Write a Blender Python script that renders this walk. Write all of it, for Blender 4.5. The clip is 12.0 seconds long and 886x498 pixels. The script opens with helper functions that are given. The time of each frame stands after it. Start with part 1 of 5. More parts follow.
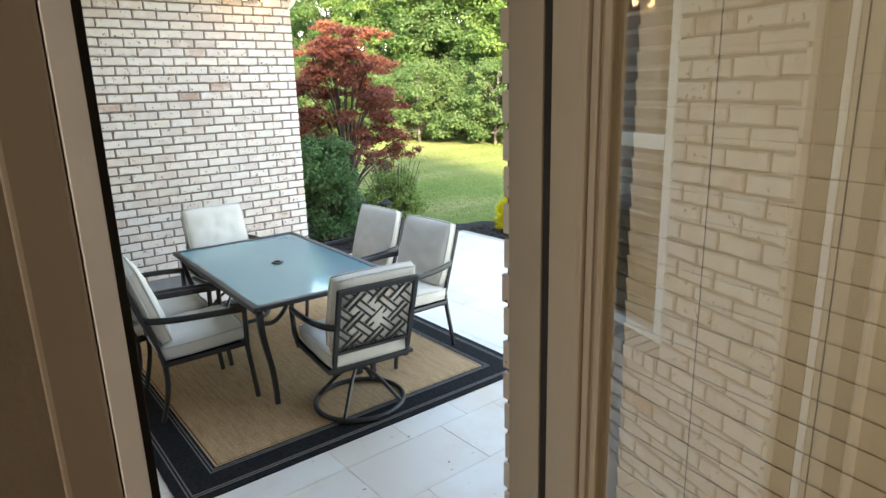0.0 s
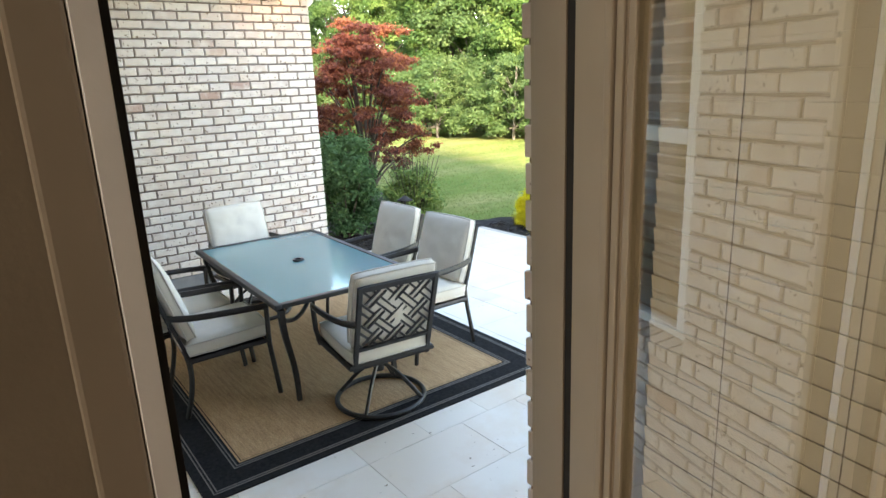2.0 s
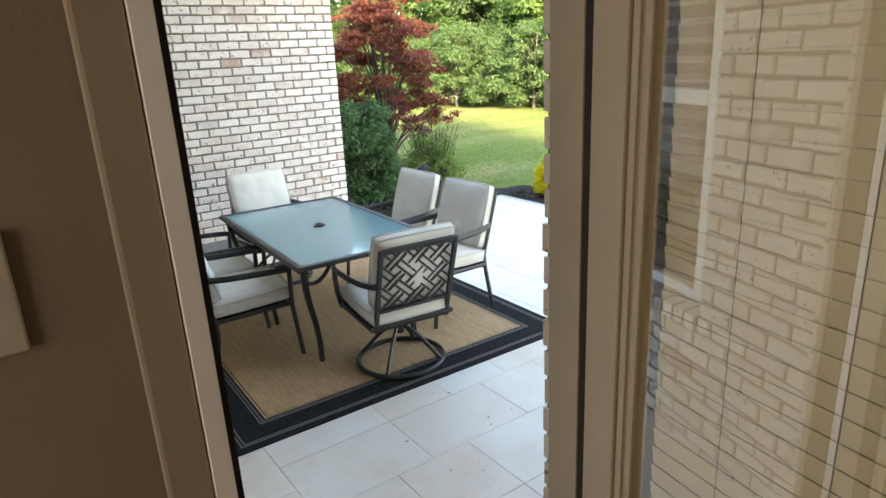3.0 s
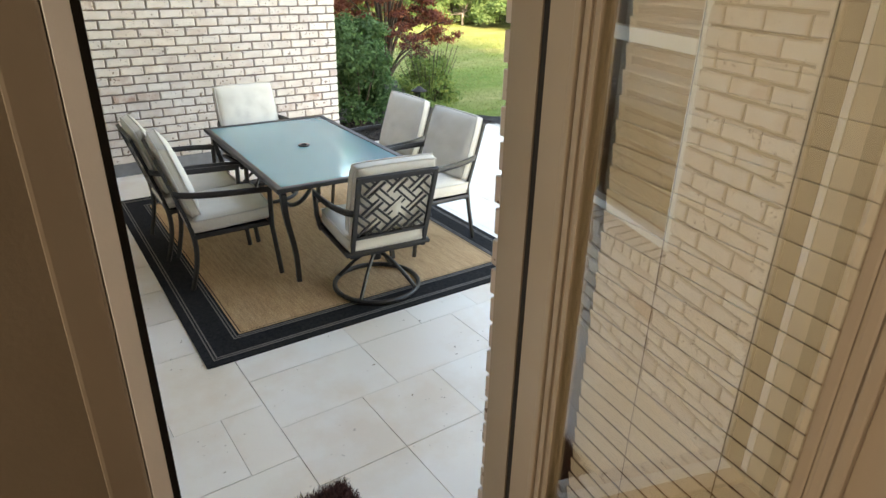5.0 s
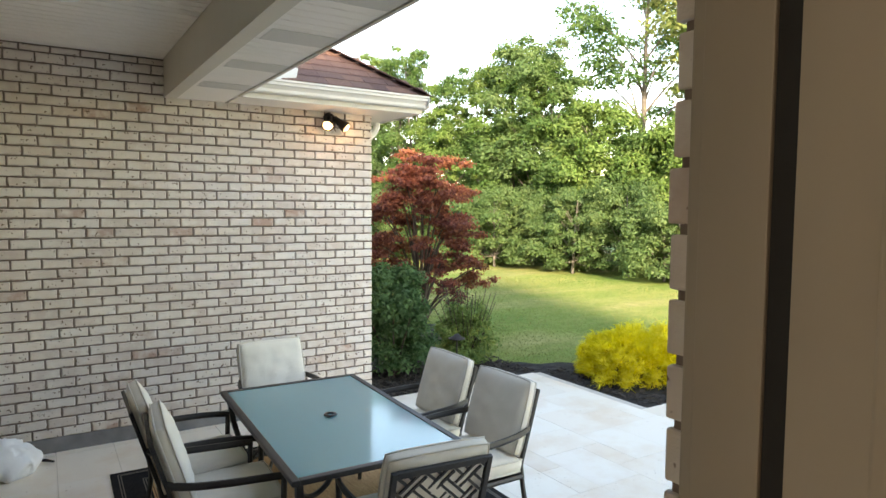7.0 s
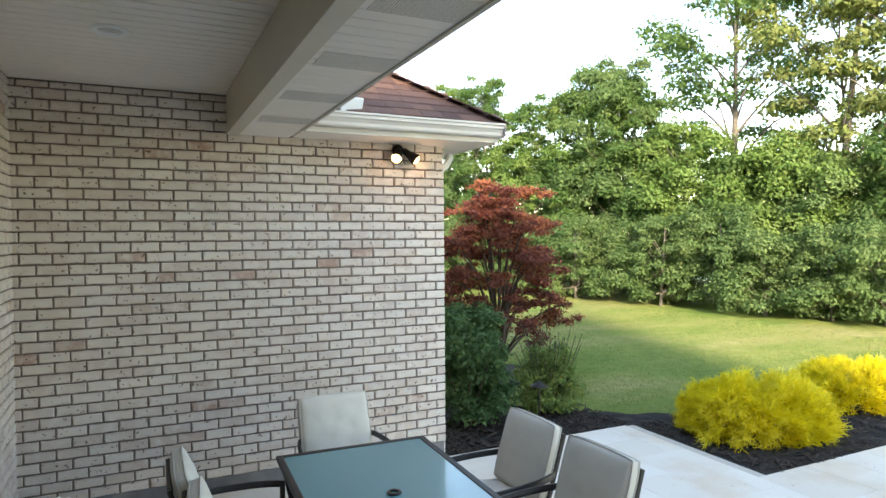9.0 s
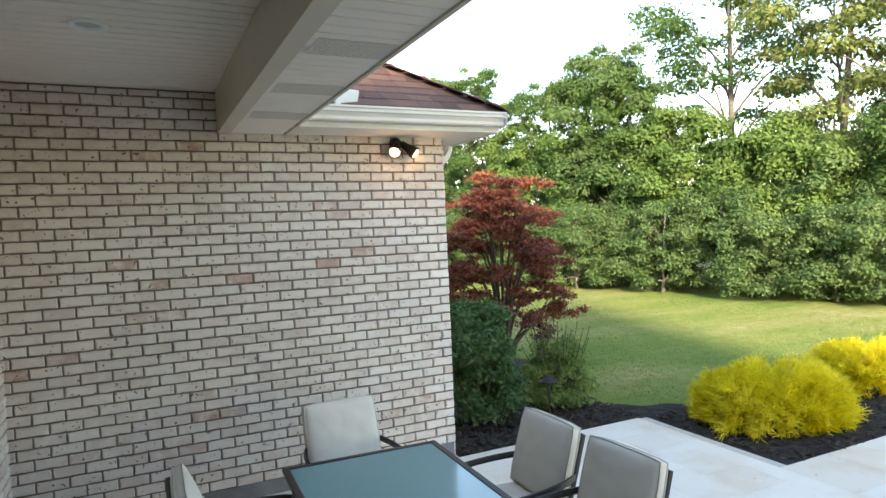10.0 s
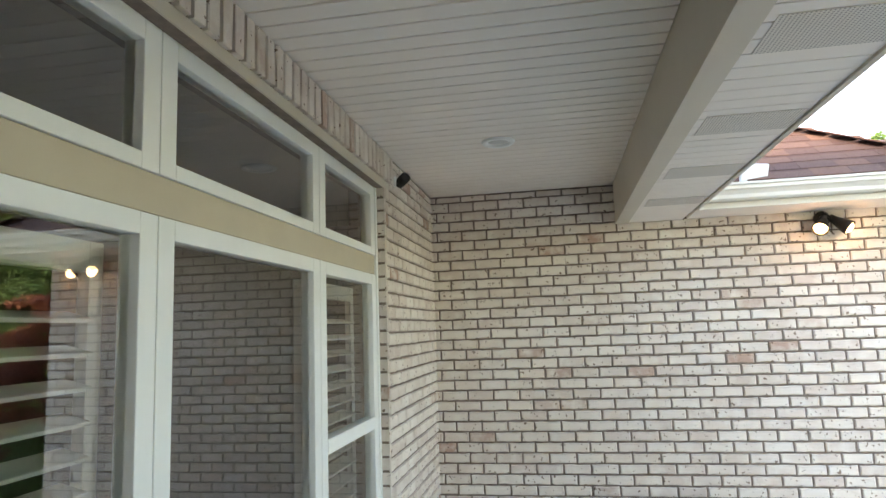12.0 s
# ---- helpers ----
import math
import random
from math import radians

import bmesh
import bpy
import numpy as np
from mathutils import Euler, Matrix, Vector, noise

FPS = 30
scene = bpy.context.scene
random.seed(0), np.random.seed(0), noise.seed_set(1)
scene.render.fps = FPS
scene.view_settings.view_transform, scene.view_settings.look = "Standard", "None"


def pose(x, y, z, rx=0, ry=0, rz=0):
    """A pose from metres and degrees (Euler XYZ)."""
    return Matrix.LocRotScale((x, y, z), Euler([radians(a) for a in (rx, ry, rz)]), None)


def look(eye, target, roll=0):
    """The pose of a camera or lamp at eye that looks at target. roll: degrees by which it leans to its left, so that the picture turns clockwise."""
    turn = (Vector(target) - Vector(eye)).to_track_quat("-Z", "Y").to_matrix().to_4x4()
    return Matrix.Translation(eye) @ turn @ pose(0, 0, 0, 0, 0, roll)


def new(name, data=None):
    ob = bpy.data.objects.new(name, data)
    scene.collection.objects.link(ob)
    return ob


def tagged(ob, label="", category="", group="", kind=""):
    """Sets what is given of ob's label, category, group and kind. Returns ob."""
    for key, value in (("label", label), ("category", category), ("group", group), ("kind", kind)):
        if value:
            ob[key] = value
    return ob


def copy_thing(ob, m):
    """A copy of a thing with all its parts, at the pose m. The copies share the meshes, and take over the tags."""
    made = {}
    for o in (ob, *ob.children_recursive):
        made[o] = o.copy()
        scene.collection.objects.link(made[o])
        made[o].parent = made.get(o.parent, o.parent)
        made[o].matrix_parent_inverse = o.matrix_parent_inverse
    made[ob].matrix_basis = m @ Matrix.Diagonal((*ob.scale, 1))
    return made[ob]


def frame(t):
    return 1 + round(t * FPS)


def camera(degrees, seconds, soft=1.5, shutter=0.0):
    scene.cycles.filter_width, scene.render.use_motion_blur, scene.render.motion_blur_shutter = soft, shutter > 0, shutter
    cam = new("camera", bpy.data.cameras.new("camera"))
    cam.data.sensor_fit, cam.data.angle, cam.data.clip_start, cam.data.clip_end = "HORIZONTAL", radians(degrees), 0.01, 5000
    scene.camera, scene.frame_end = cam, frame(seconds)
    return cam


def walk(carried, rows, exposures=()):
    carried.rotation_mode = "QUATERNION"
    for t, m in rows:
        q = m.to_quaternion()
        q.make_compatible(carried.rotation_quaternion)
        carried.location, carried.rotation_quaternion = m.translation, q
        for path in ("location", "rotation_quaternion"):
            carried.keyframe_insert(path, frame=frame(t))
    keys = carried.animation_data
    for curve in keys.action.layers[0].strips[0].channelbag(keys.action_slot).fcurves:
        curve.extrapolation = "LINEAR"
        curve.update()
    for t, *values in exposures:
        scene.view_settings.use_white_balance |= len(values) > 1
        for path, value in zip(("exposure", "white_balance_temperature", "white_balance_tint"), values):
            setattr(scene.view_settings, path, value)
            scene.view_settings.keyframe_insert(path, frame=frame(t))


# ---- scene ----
cam = camera(70.1, 12.0)
PATH = [
    (0, (0.258, -6.266, 1.872), (1.473, -4.76, 1.366), -1.6),
    (0.5, (0.264, -6.252, 1.869), (1.452, -4.736, 1.332), -1.7),
    (1, (0.258, -6.248, 1.864), (1.408, -4.698, 1.339), -2.4),
    (1.5, (0.25, -6.258, 1.881), (1.384, -4.69, 1.375), -2.5),
    (2, (0.255, -6.258, 1.874), (1.422, -4.717, 1.358), -2.4),
    (2.5, (0.25, -6.264, 1.87), (1.429, -4.728, 1.367), -2.6),
    (3, (0.218, -6.299, 1.846), (1.319, -4.741, 1.246), -2.8),
    (3.5, (0.197, -6.354, 1.817), (1.161, -4.818, 0.974), -3.6),
    (3.7, (0.207, -6.396, 1.819), (1.225, -4.928, 0.921), 2.9),
    (5.3, (0.323, -6.331, 1.912), (1.388, -4.83, 1.13), 0.6),
    (5.5, (0.342, -6.229, 1.904), (1.372, -4.672, 1.188), 0.9),
    (6, (0.439, -6.134, 1.925), (1.299, -4.379, 1.5), 2.2),
    (6.5, (0.522, -5.954, 1.918), (1.426, -4.202, 1.586), -0.5),
    (7, (0.563, -5.798, 1.966), (1.635, -4.115, 1.835), 0.4),
    (7.5, (0.583, -5.699, 1.976), (1.573, -3.968, 1.827), -0.1),
    (7.7, (0.607, -5.655, 2.004), (1.522, -3.88, 1.894), -0.5),
    (9.3, (0.866, -5.256, 2.05), (1.714, -3.445, 2.005), -0.8),
    (9.5, (0.868, -5.208, 2.051), (1.716, -3.398, 1.997), -1.5),
    (10, (0.874, -5.137, 2.059), (1.742, -3.337, 1.997), -2.5),
    (10.5, (0.88, -5.097, 2.048), (1.623, -3.241, 2.017), -3.3),
    (10.6, (0.892, -5.105, 2.053), (1.553, -3.217, 2.094), -3.0),
    (11, (0.949, -5.079, 2.1), (1.32, -3.119, 2.241), -3.4),
    (11.5, (0.994, -5.036, 2.109), (1.006, -3.046, 2.305), -3.0),
    (12, (0.996, -5.024, 2.107), (0.646, -3.071, 2.359), -2.0),
]
walk(cam, [(t, look(eye, target, roll)) for t, eye, target, roll in PATH], [(0.0, 3.25, 7800, 13), (3.5, 3.27, 8000, 14), (5.5, 3.38, 9000, 16), (7.0, 2.72, 8500, 14), (7.7, 2.6, 8300, 13), (9.3, 2.45, 7700, 12), (10.3, 2.42, 7700, 12), (11.0, 2.65, 7700, 12), (12.0, 3.05, 7800, 14)])

# ---- light ----
world = bpy.data.worlds.new("sky")
scene.world = world
world.use_nodes = True
wn = world.node_tree
sky = wn.nodes.new("ShaderNodeTexSky")
sky.sky_type = "NISHITA"
sky.sun_disc = False
SUN_EL, SUN_AZ = 20.0, 203.0  # degrees; azimuth clockwise from +y
sky.sun_elevation = radians(SUN_EL)
sky.sun_rotation = radians(SUN_AZ)
sky.air_density, sky.dust_density, sky.ozone_density = 1.0, 0.25, 1.0
wn.links.new(sky.outputs[0], wn.nodes["Background"].inputs[0])
wn.nodes["Background"].inputs[1].default_value = 0.15

sun_data = bpy.data.lights.new("sun", "SUN")
sun_data.energy, sun_data.angle, sun_data.color = 2.6, radians(5.0), (1.0, 0.93, 0.82)
sun = new("sun", sun_data)
sun_dir = Vector((math.sin(radians(SUN_AZ)) * math.cos(radians(SUN_EL)), math.cos(radians(SUN_AZ)) * math.cos(radians(SUN_EL)), math.sin(radians(SUN_EL))))
sun.matrix_world = look(sun_dir * 50, (0, 0, 0))


# ---- materials ----
def material(name, rough=0.6, metal=0.0):
    m = bpy.data.materials.new(name)
    m.use_nodes = True
    b = m.node_tree.nodes["Principled BSDF"]
    b.inputs["Roughness"].default_value = rough
    b.inputs["Metallic"].default_value = metal
    return m, m.node_tree, b


def node(nt, kind, **values):
    n = nt.nodes.new(kind)
    for k, v in values.items():
        n.inputs[k.replace("_", " ")].default_value = v
    return n


def ramp(nt, source, stops):
    r = nt.nodes.new("ShaderNodeValToRGB")
    e = r.color_ramp.elements
    while len(e) < len(stops):
        e.new(0.5)
    for el, (p, c) in zip(e, stops):
        el.position, el.color = p, (*c, 1)
    nt.links.new(source, r.inputs[0])
    return r.outputs[0]


def mixed(nt, fac, a, b, mode="MIX"):
    m = nt.nodes.new("ShaderNodeMix")
    m.data_type, m.blend_type = "RGBA", mode
    for value, i in ((fac, 0), (a, 6), (b, 7)):
        if isinstance(value, (int, float)):
            m.inputs[i].default_value = value
        elif isinstance(value, tuple):
            m.inputs[i].default_value = (*value, 1)
        else:
            nt.links.new(value, m.inputs[i])
    return m.outputs[2]


def coords(nt, scale=(1, 1, 1), world_space=True):
    mp = nt.nodes.new("ShaderNodeMapping")
    mp.inputs["Scale"].default_value = scale
    if world_space:
        g = nt.nodes.new("ShaderNodeNewGeometry")
        nt.links.new(g.outputs["Position"], mp.inputs[0])
    else:
        g = nt.nodes.new("ShaderNodeTexCoord")
        nt.links.new(g.outputs["Object"], mp.inputs[0])
    return mp.outputs[0]


def noise_tex(nt, scale, detail=4, rough=0.55, vec=None):
    n = node(nt, "ShaderNodeTexNoise", Scale=scale, Detail=detail, Roughness=rough)
    nt.links.new(vec if vec is not None else coords(nt), n.inputs["Vector"])
    return n.outputs[0]


def bump(nt, b, height, strength=0.3, distance=0.01):
    n = node(nt, "ShaderNodeBump", Strength=strength, Distance=distance)
    nt.links.new(height, n.inputs["Height"])
    nt.links.new(n.outputs[0], b.inputs["Normal"])


def chance(nt):
    """A random number for each object and each loose piece of a mesh."""
    o = nt.nodes.new("ShaderNodeObjectInfo")
    g = nt.nodes.new("ShaderNodeNewGeometry")
    a = nt.nodes.new("ShaderNodeMath")
    a.operation = "ADD"
    nt.links.new(o.outputs["Random"], a.inputs[0])
    nt.links.new(g.outputs["Random Per Island"], a.inputs[1])
    f = nt.nodes.new("ShaderNodeMath")
    f.operation = "FRACT"
    nt.links.new(a.outputs[0], f.inputs[0])
    return f.outputs[0]


def plain(name, c1, c2, scale=8, rough=0.5, metal=0.0, bump_strength=0.1, fine=120):
    m, nt, b = material(name, rough, metal)
    col = ramp(nt, noise_tex(nt, scale), [(0.3, c1), (0.7, c2)])
    nt.links.new(col, b.inputs["Base Color"])
    bump(nt, b, noise_tex(nt, fine), bump_strength, 0.003)
    return m


def brick_material():
    m, nt, b = material("whitewashed_brick", 0.9)
    base = ramp(nt, chance(nt), [(0.0, (0.60, 0.51, 0.46)), (0.35, (0.67, 0.59, 0.535)), (0.7, (0.73, 0.665, 0.61)), (0.955, (0.62, 0.53, 0.47)), (0.985, (0.46, 0.31, 0.25))])
    smear = ramp(nt, noise_tex(nt, 9, 5), [(0.45, (0, 0, 0)), (0.7, (1, 1, 1))])
    col = mixed(nt, smear, base, (0.73, 0.68, 0.625))
    patch = ramp(nt, noise_tex(nt, 1.3, 3), [(0.35, (0.88, 0.86, 0.84)), (0.7, (1, 1, 1))])
    col = mixed(nt, 1.0, col, patch, "MULTIPLY")
    pits = ramp(nt, noise_tex(nt, 42, 2, 0.4), [(0.285, (0.30, 0.23, 0.19)), (0.325, (1, 1, 1))])
    col = mixed(nt, 1.0, col, pits, "MULTIPLY")
    nt.links.new(col, b.inputs["Base Color"])
    bump(nt, b, noise_tex(nt, 55, 6, 0.65), 0.5, 0.008)
    return m


def travertine_material():
    m, nt, b = material("travertine", 0.42)
    base = ramp(nt, chance(nt), [(0.0, (0.74, 0.60, 0.46)), (0.22, (0.88, 0.79, 0.68)), (0.5, (0.87, 0.76, 0.63)), (0.75, (0.84, 0.70, 0.56)), (1.0, (0.90, 0.83, 0.75))])
    veil = ramp(nt, noise_tex(nt, 1.7, 7, 0.62), [(0.36, (0.76, 0.60, 0.45)), (0.54, (0.90, 0.84, 0.76))])
    col = mixed(nt, 0.45, base, veil)
    pits = ramp(nt, noise_tex(nt, 34, 3, 0.5), [(0.29, (0.45, 0.36, 0.28)), (0.33, (1, 1, 1))])
    zone = ramp(nt, noise_tex(nt, 3.1, 2), [(0.52, (0, 0, 0)), (0.62, (1, 1, 1))])
    col = mixed(nt, zone, col, mixed(nt, 1.0, col, pits, "MULTIPLY"))
    nt.links.new(col, b.inputs["Base Color"])
    bump(nt, b, noise_tex(nt, 22, 6, 0.6), 0.12, 0.004)
    return m


def leaf_material(name, stops, trans=0.3, rough=0.5):
    m, nt, b = material(name, rough)
    g = nt.nodes.new("ShaderNodeNewGeometry")
    mix_random = nt.nodes.new("ShaderNodeMath")
    mix_random.operation = "MULTIPLY_ADD"
    nt.links.new(g.outputs["Random Per Island"], mix_random.inputs[0])
    mix_random.inputs[1].default_value = 0.45
    nt.links.new(noise_tex(nt, 0.9, 2), mix_random.inputs[2])
    col = ramp(nt, mix_random.outputs[0], stops)
    nt.links.new(col, b.inputs["Base Color"])
    b.inputs["Specular IOR Level"].default_value = 0.25
    t = nt.nodes.new("ShaderNodeBsdfTranslucent")
    nt.links.new(col, t.inputs[0])
    mx = nt.nodes.new("ShaderNodeMixShader")
    mx.inputs[0].default_value = trans
    nt.links.new(b.outputs[0], mx.inputs[1])
    nt.links.new(t.outputs[0], mx.inputs[2])
    nt.links.new(mx.outputs[0], nt.nodes["Material Output"].inputs[0])
    return m


def glass_material(name, tint=(0.97, 0.985, 0.98), rough=0.0, gloss=1.0, ior=2.1):
    m = bpy.data.materials.new(name)
    m.use_nodes = True
    nt = m.node_tree
    nt.nodes.remove(nt.nodes["Principled BSDF"])
    clear = node(nt, "ShaderNodeBsdfTransparent", Color=(*tint, 1))
    shine = node(nt, "ShaderNodeBsdfGlossy", Roughness=rough, Color=(gloss, gloss, gloss, 1))
    fres = node(nt, "ShaderNodeFresnel", IOR=ior)
    mx = nt.nodes.new("ShaderNodeMixShader")
    nt.links.new(fres.outputs[0], mx.inputs[0])
    nt.links.new(clear.outputs[0], mx.inputs[1])
    nt.links.new(shine.outputs[0], mx.inputs[2])
    nt.links.new(mx.outputs[0], nt.nodes["Material Output"].inputs[0])
    return m


def glow(name, color, strength):
    m, nt, b = material(name)
    b.inputs["Base Color"].default_value = (*color, 1)
    b.inputs["Emission Color"].default_value = (*color, 1)
    b.inputs["Emission Strength"].default_value = strength
    return m


def pane_box(name, b, outer, parent, glass):
    """A pane whose outer face mirrors; its other faces are clear."""
    ob = put(name, b, CLEAR, parent)
    ob.data.materials.append(glass)
    for f in ob.data.polygons:
        if f.normal.dot(Vector(outer)) > 0.9:
            f.material_index = 1
    ob.visible_shadow = False
    return ob


BRICK = brick_material()
MORTAR = plain("mortar", (0.155, 0.118, 0.098), (0.23, 0.18, 0.15), 20, 0.95, 0, 0.6)
TRAVERTINE = travertine_material()
GROUT = plain("grout", (0.56, 0.49, 0.41), (0.66, 0.59, 0.51), 12, 0.95)
CONCRETE = plain("foundation_concrete", (0.13, 0.13, 0.14), (0.22, 0.22, 0.225), 5, 0.9, 0, 0.4)
SIDING = plain("tan_aluminium", (0.52, 0.46, 0.385), (0.55, 0.49, 0.41), 3, 0.45, 0, 0.05)
SOFFIT = plain("soffit_vinyl", (0.78, 0.72, 0.665), (0.82, 0.755, 0.70), 3, 0.5, 0, 0.05)
GUTTER = plain("cream_aluminium", (0.66, 0.62, 0.56), (0.70, 0.66, 0.60), 6, 0.35, 0, 0.05)
WHITE = plain("white_vinyl", (0.78, 0.79, 0.78), (0.82, 0.83, 0.82), 5, 0.35, 0, 0.04)
TANPAINT = plain("tan_band", (0.50, 0.43, 0.33), (0.54, 0.47, 0.36), 5, 0.6, 0, 0.05)
DOORPAINT = plain("beige_door_paint", (0.34, 0.285, 0.22), (0.37, 0.31, 0.24), 4, 0.42, 0, 0.05)
TRIMPAINT = plain("taupe_trim_paint", (0.25, 0.21, 0.165), (0.28, 0.235, 0.185), 5, 0.4, 0, 0.05)
WALLPAINT = plain("taupe_wall_paint", (0.19, 0.155, 0.11), (0.21, 0.172, 0.125), 6, 0.7, 0, 0.15)
RUBBER = plain("black_rubber", (0.012, 0.011, 0.010), (0.02, 0.018, 0.016), 9, 0.8)
SILL = plain("threshold_aluminium", (0.74, 0.75, 0.76), (0.80, 0.80, 0.80), 9, 0.35, 0.1)
GLASS = glass_material("window_glass", ior=2.5)
DOORGLASS = glass_material("coated_door_glass", (0.90, 0.90, 0.87), 0.0, 1.0, 3.8)
CLEAR = bpy.data.materials.new("clear_glass")
CLEAR.use_nodes = True
CLEAR.node_tree.nodes.remove(CLEAR.node_tree.nodes["Principled BSDF"])
CLEAR.node_tree.links.new(node(CLEAR.node_tree, "ShaderNodeBsdfTransparent", Color=(0.97, 0.98, 0.975, 1)).outputs[0], CLEAR.node_tree.nodes["Material Output"].inputs[0])
METALDARK = plain("bronze_powder_coat", (0.030, 0.027, 0.026), (0.042, 0.038, 0.036), 30, 0.42, 0.3, 0.15, 300)


def fabric(name, c1, c2, scale=220):
    m, nt, b = material(name, 0.85)
    col = ramp(nt, noise_tex(nt, 5, 4), [(0.3, c1), (0.7, c2)])
    nt.links.new(col, b.inputs["Base Color"])
    b.inputs["Sheen Weight"].default_value = 0.2
    w = noise_tex(nt, scale, 2)
    soft = noise_tex(nt, 7, 2)
    add = nt.nodes.new("ShaderNodeMath")
    add.operation = "MULTIPLY_ADD"
    nt.links.new(soft, add.inputs[0])
    add.inputs[1].default_value = 3.0
    nt.links.new(w, add.inputs[2])
    bump(nt, b, add.outputs[0], 0.35, 0.006)
    return m


CUSHION = fabric("cushion_fabric", (0.73, 0.67, 0.57), (0.79, 0.73, 0.63))
PIPING = fabric("cushion_piping", (0.60, 0.55, 0.47), (0.66, 0.60, 0.52))


# ---- mesh helpers ----
def mesh_of(bm, name, mat, smooth=False):
    me = bpy.data.meshes.new(name)
    bm.to_mesh(me)
    bm.free()
    me.materials.append(mat)
    if smooth:
        for p in me.polygons:
            p.use_smooth = True
    return me


def put(name, bm, mat, parent=None, label="", smooth=False):
    ob = new(name, mesh_of(bm, name, mat, smooth))
    if parent is not None:
        ob.parent = parent
    if label:
        ob["label"] = label
    return ob


part = put


def thing(name, label, category, group="", at=None):
    ob = new(name)
    ob.empty_display_size = 0.1
    if at is not None:
        ob.matrix_basis = at
    return tagged(ob, label, category, group)


def add_box(bm, x0, x1, y0, y1, z0, z1, bevel=0.0, m=None):
    vs = [bm.verts.new((x, y, z)) for x in (x0, x1) for y in (y0, y1) for z in (z0, z1)]
    fs = [(0, 1, 3, 2), (4, 6, 7, 5), (0, 4, 5, 1), (2, 3, 7, 6), (0, 2, 6, 4), (1, 5, 7, 3)]
    faces = [bm.faces.new([vs[i] for i in f]) for f in fs]
    if bevel:
        edges = list({e for f in faces for e in f.edges})
        r = bmesh.ops.bevel(bm, geom=edges, offset=bevel, segments=2, affect="EDGES", profile=0.6)
        vs = list({v for f in r["faces"] for v in f.verts} | {v for v in vs if v.is_valid})
    if m is not None:
        for v in vs:
            v.co = m @ v.co
    return vs


def box(x0, x1, y0, y1, z0, z1, bevel=0.0, m=None):
    bm = bmesh.new()
    add_box(bm, x0, x1, y0, y1, z0, z1, bevel, m)
    return bm


def boxes(rows, bevel=0.0):
    bm = bmesh.new()
    for r in rows:
        add_box(bm, *r, bevel)
    return bm


def tube(points, radius, sides=10, closed=False, flat=1.0, bm=None, taper=None):
    """A bar swept along points; flat squeezes its second axis."""
    bm = bm or bmesh.new()
    pts = [Vector(p) for p in points]
    n = len(pts)
    rings = []
    last = None
    for i, p in enumerate(pts):
        a = pts[(i - 1) % n] if (closed or i) else p
        b = pts[(i + 1) % n] if (closed or i < n - 1) else p
        d = (b - a).normalized()
        u = last if last is not None else (Vector((0, 0, 1)) if abs(d.z) < 0.9 else Vector((1, 0, 0)))
        u = (u - d * u.dot(d)).normalized()
        v = d.cross(u)
        last = u
        r = radius if taper is None else radius * (1 + (taper - 1) * i / (n - 1))
        rings.append([bm.verts.new(p + u * math.cos(2 * math.pi * k / sides + math.pi / sides) * r + v * math.sin(2 * math.pi * k / sides + math.pi / sides) * r * flat) for k in range(sides)])
    for i in range(n if closed else n - 1):
        a, b = rings[i], rings[(i + 1) % n]
        for k in range(sides):
            bm.faces.new((a[k], a[(k + 1) % sides], b[(k + 1) % sides], b[k]))
    if not closed:
        bm.faces.new(rings[0][::-1])
        bm.faces.new(rings[-1])
    return bm


def bez(p0, p1, p2, p3, n=10):
    p0, p1, p2, p3 = map(Vector, (p0, p1, p2, p3))
    return [p0 * (1 - t) ** 3 + p1 * 3 * t * (1 - t) ** 2 + p2 * 3 * t * t * (1 - t) + p3 * t ** 3 for t in [i / n for i in range(n + 1)]]


def lathe(profile, sides=32):
    bm = bmesh.new()
    rings = [[bm.verts.new((r * math.cos(2 * math.pi * k / sides), r * math.sin(2 * math.pi * k / sides), z)) for k in range(sides)] for r, z in profile]
    for a, b in zip(rings, rings[1:]):
        for k in range(sides):
            bm.faces.new((a[k], a[(k + 1) % sides], b[(k + 1) % sides], b[k]))
    return bm


def moved(bm, m):
    bmesh.ops.transform(bm, matrix=m, verts=bm.verts)
    return bm


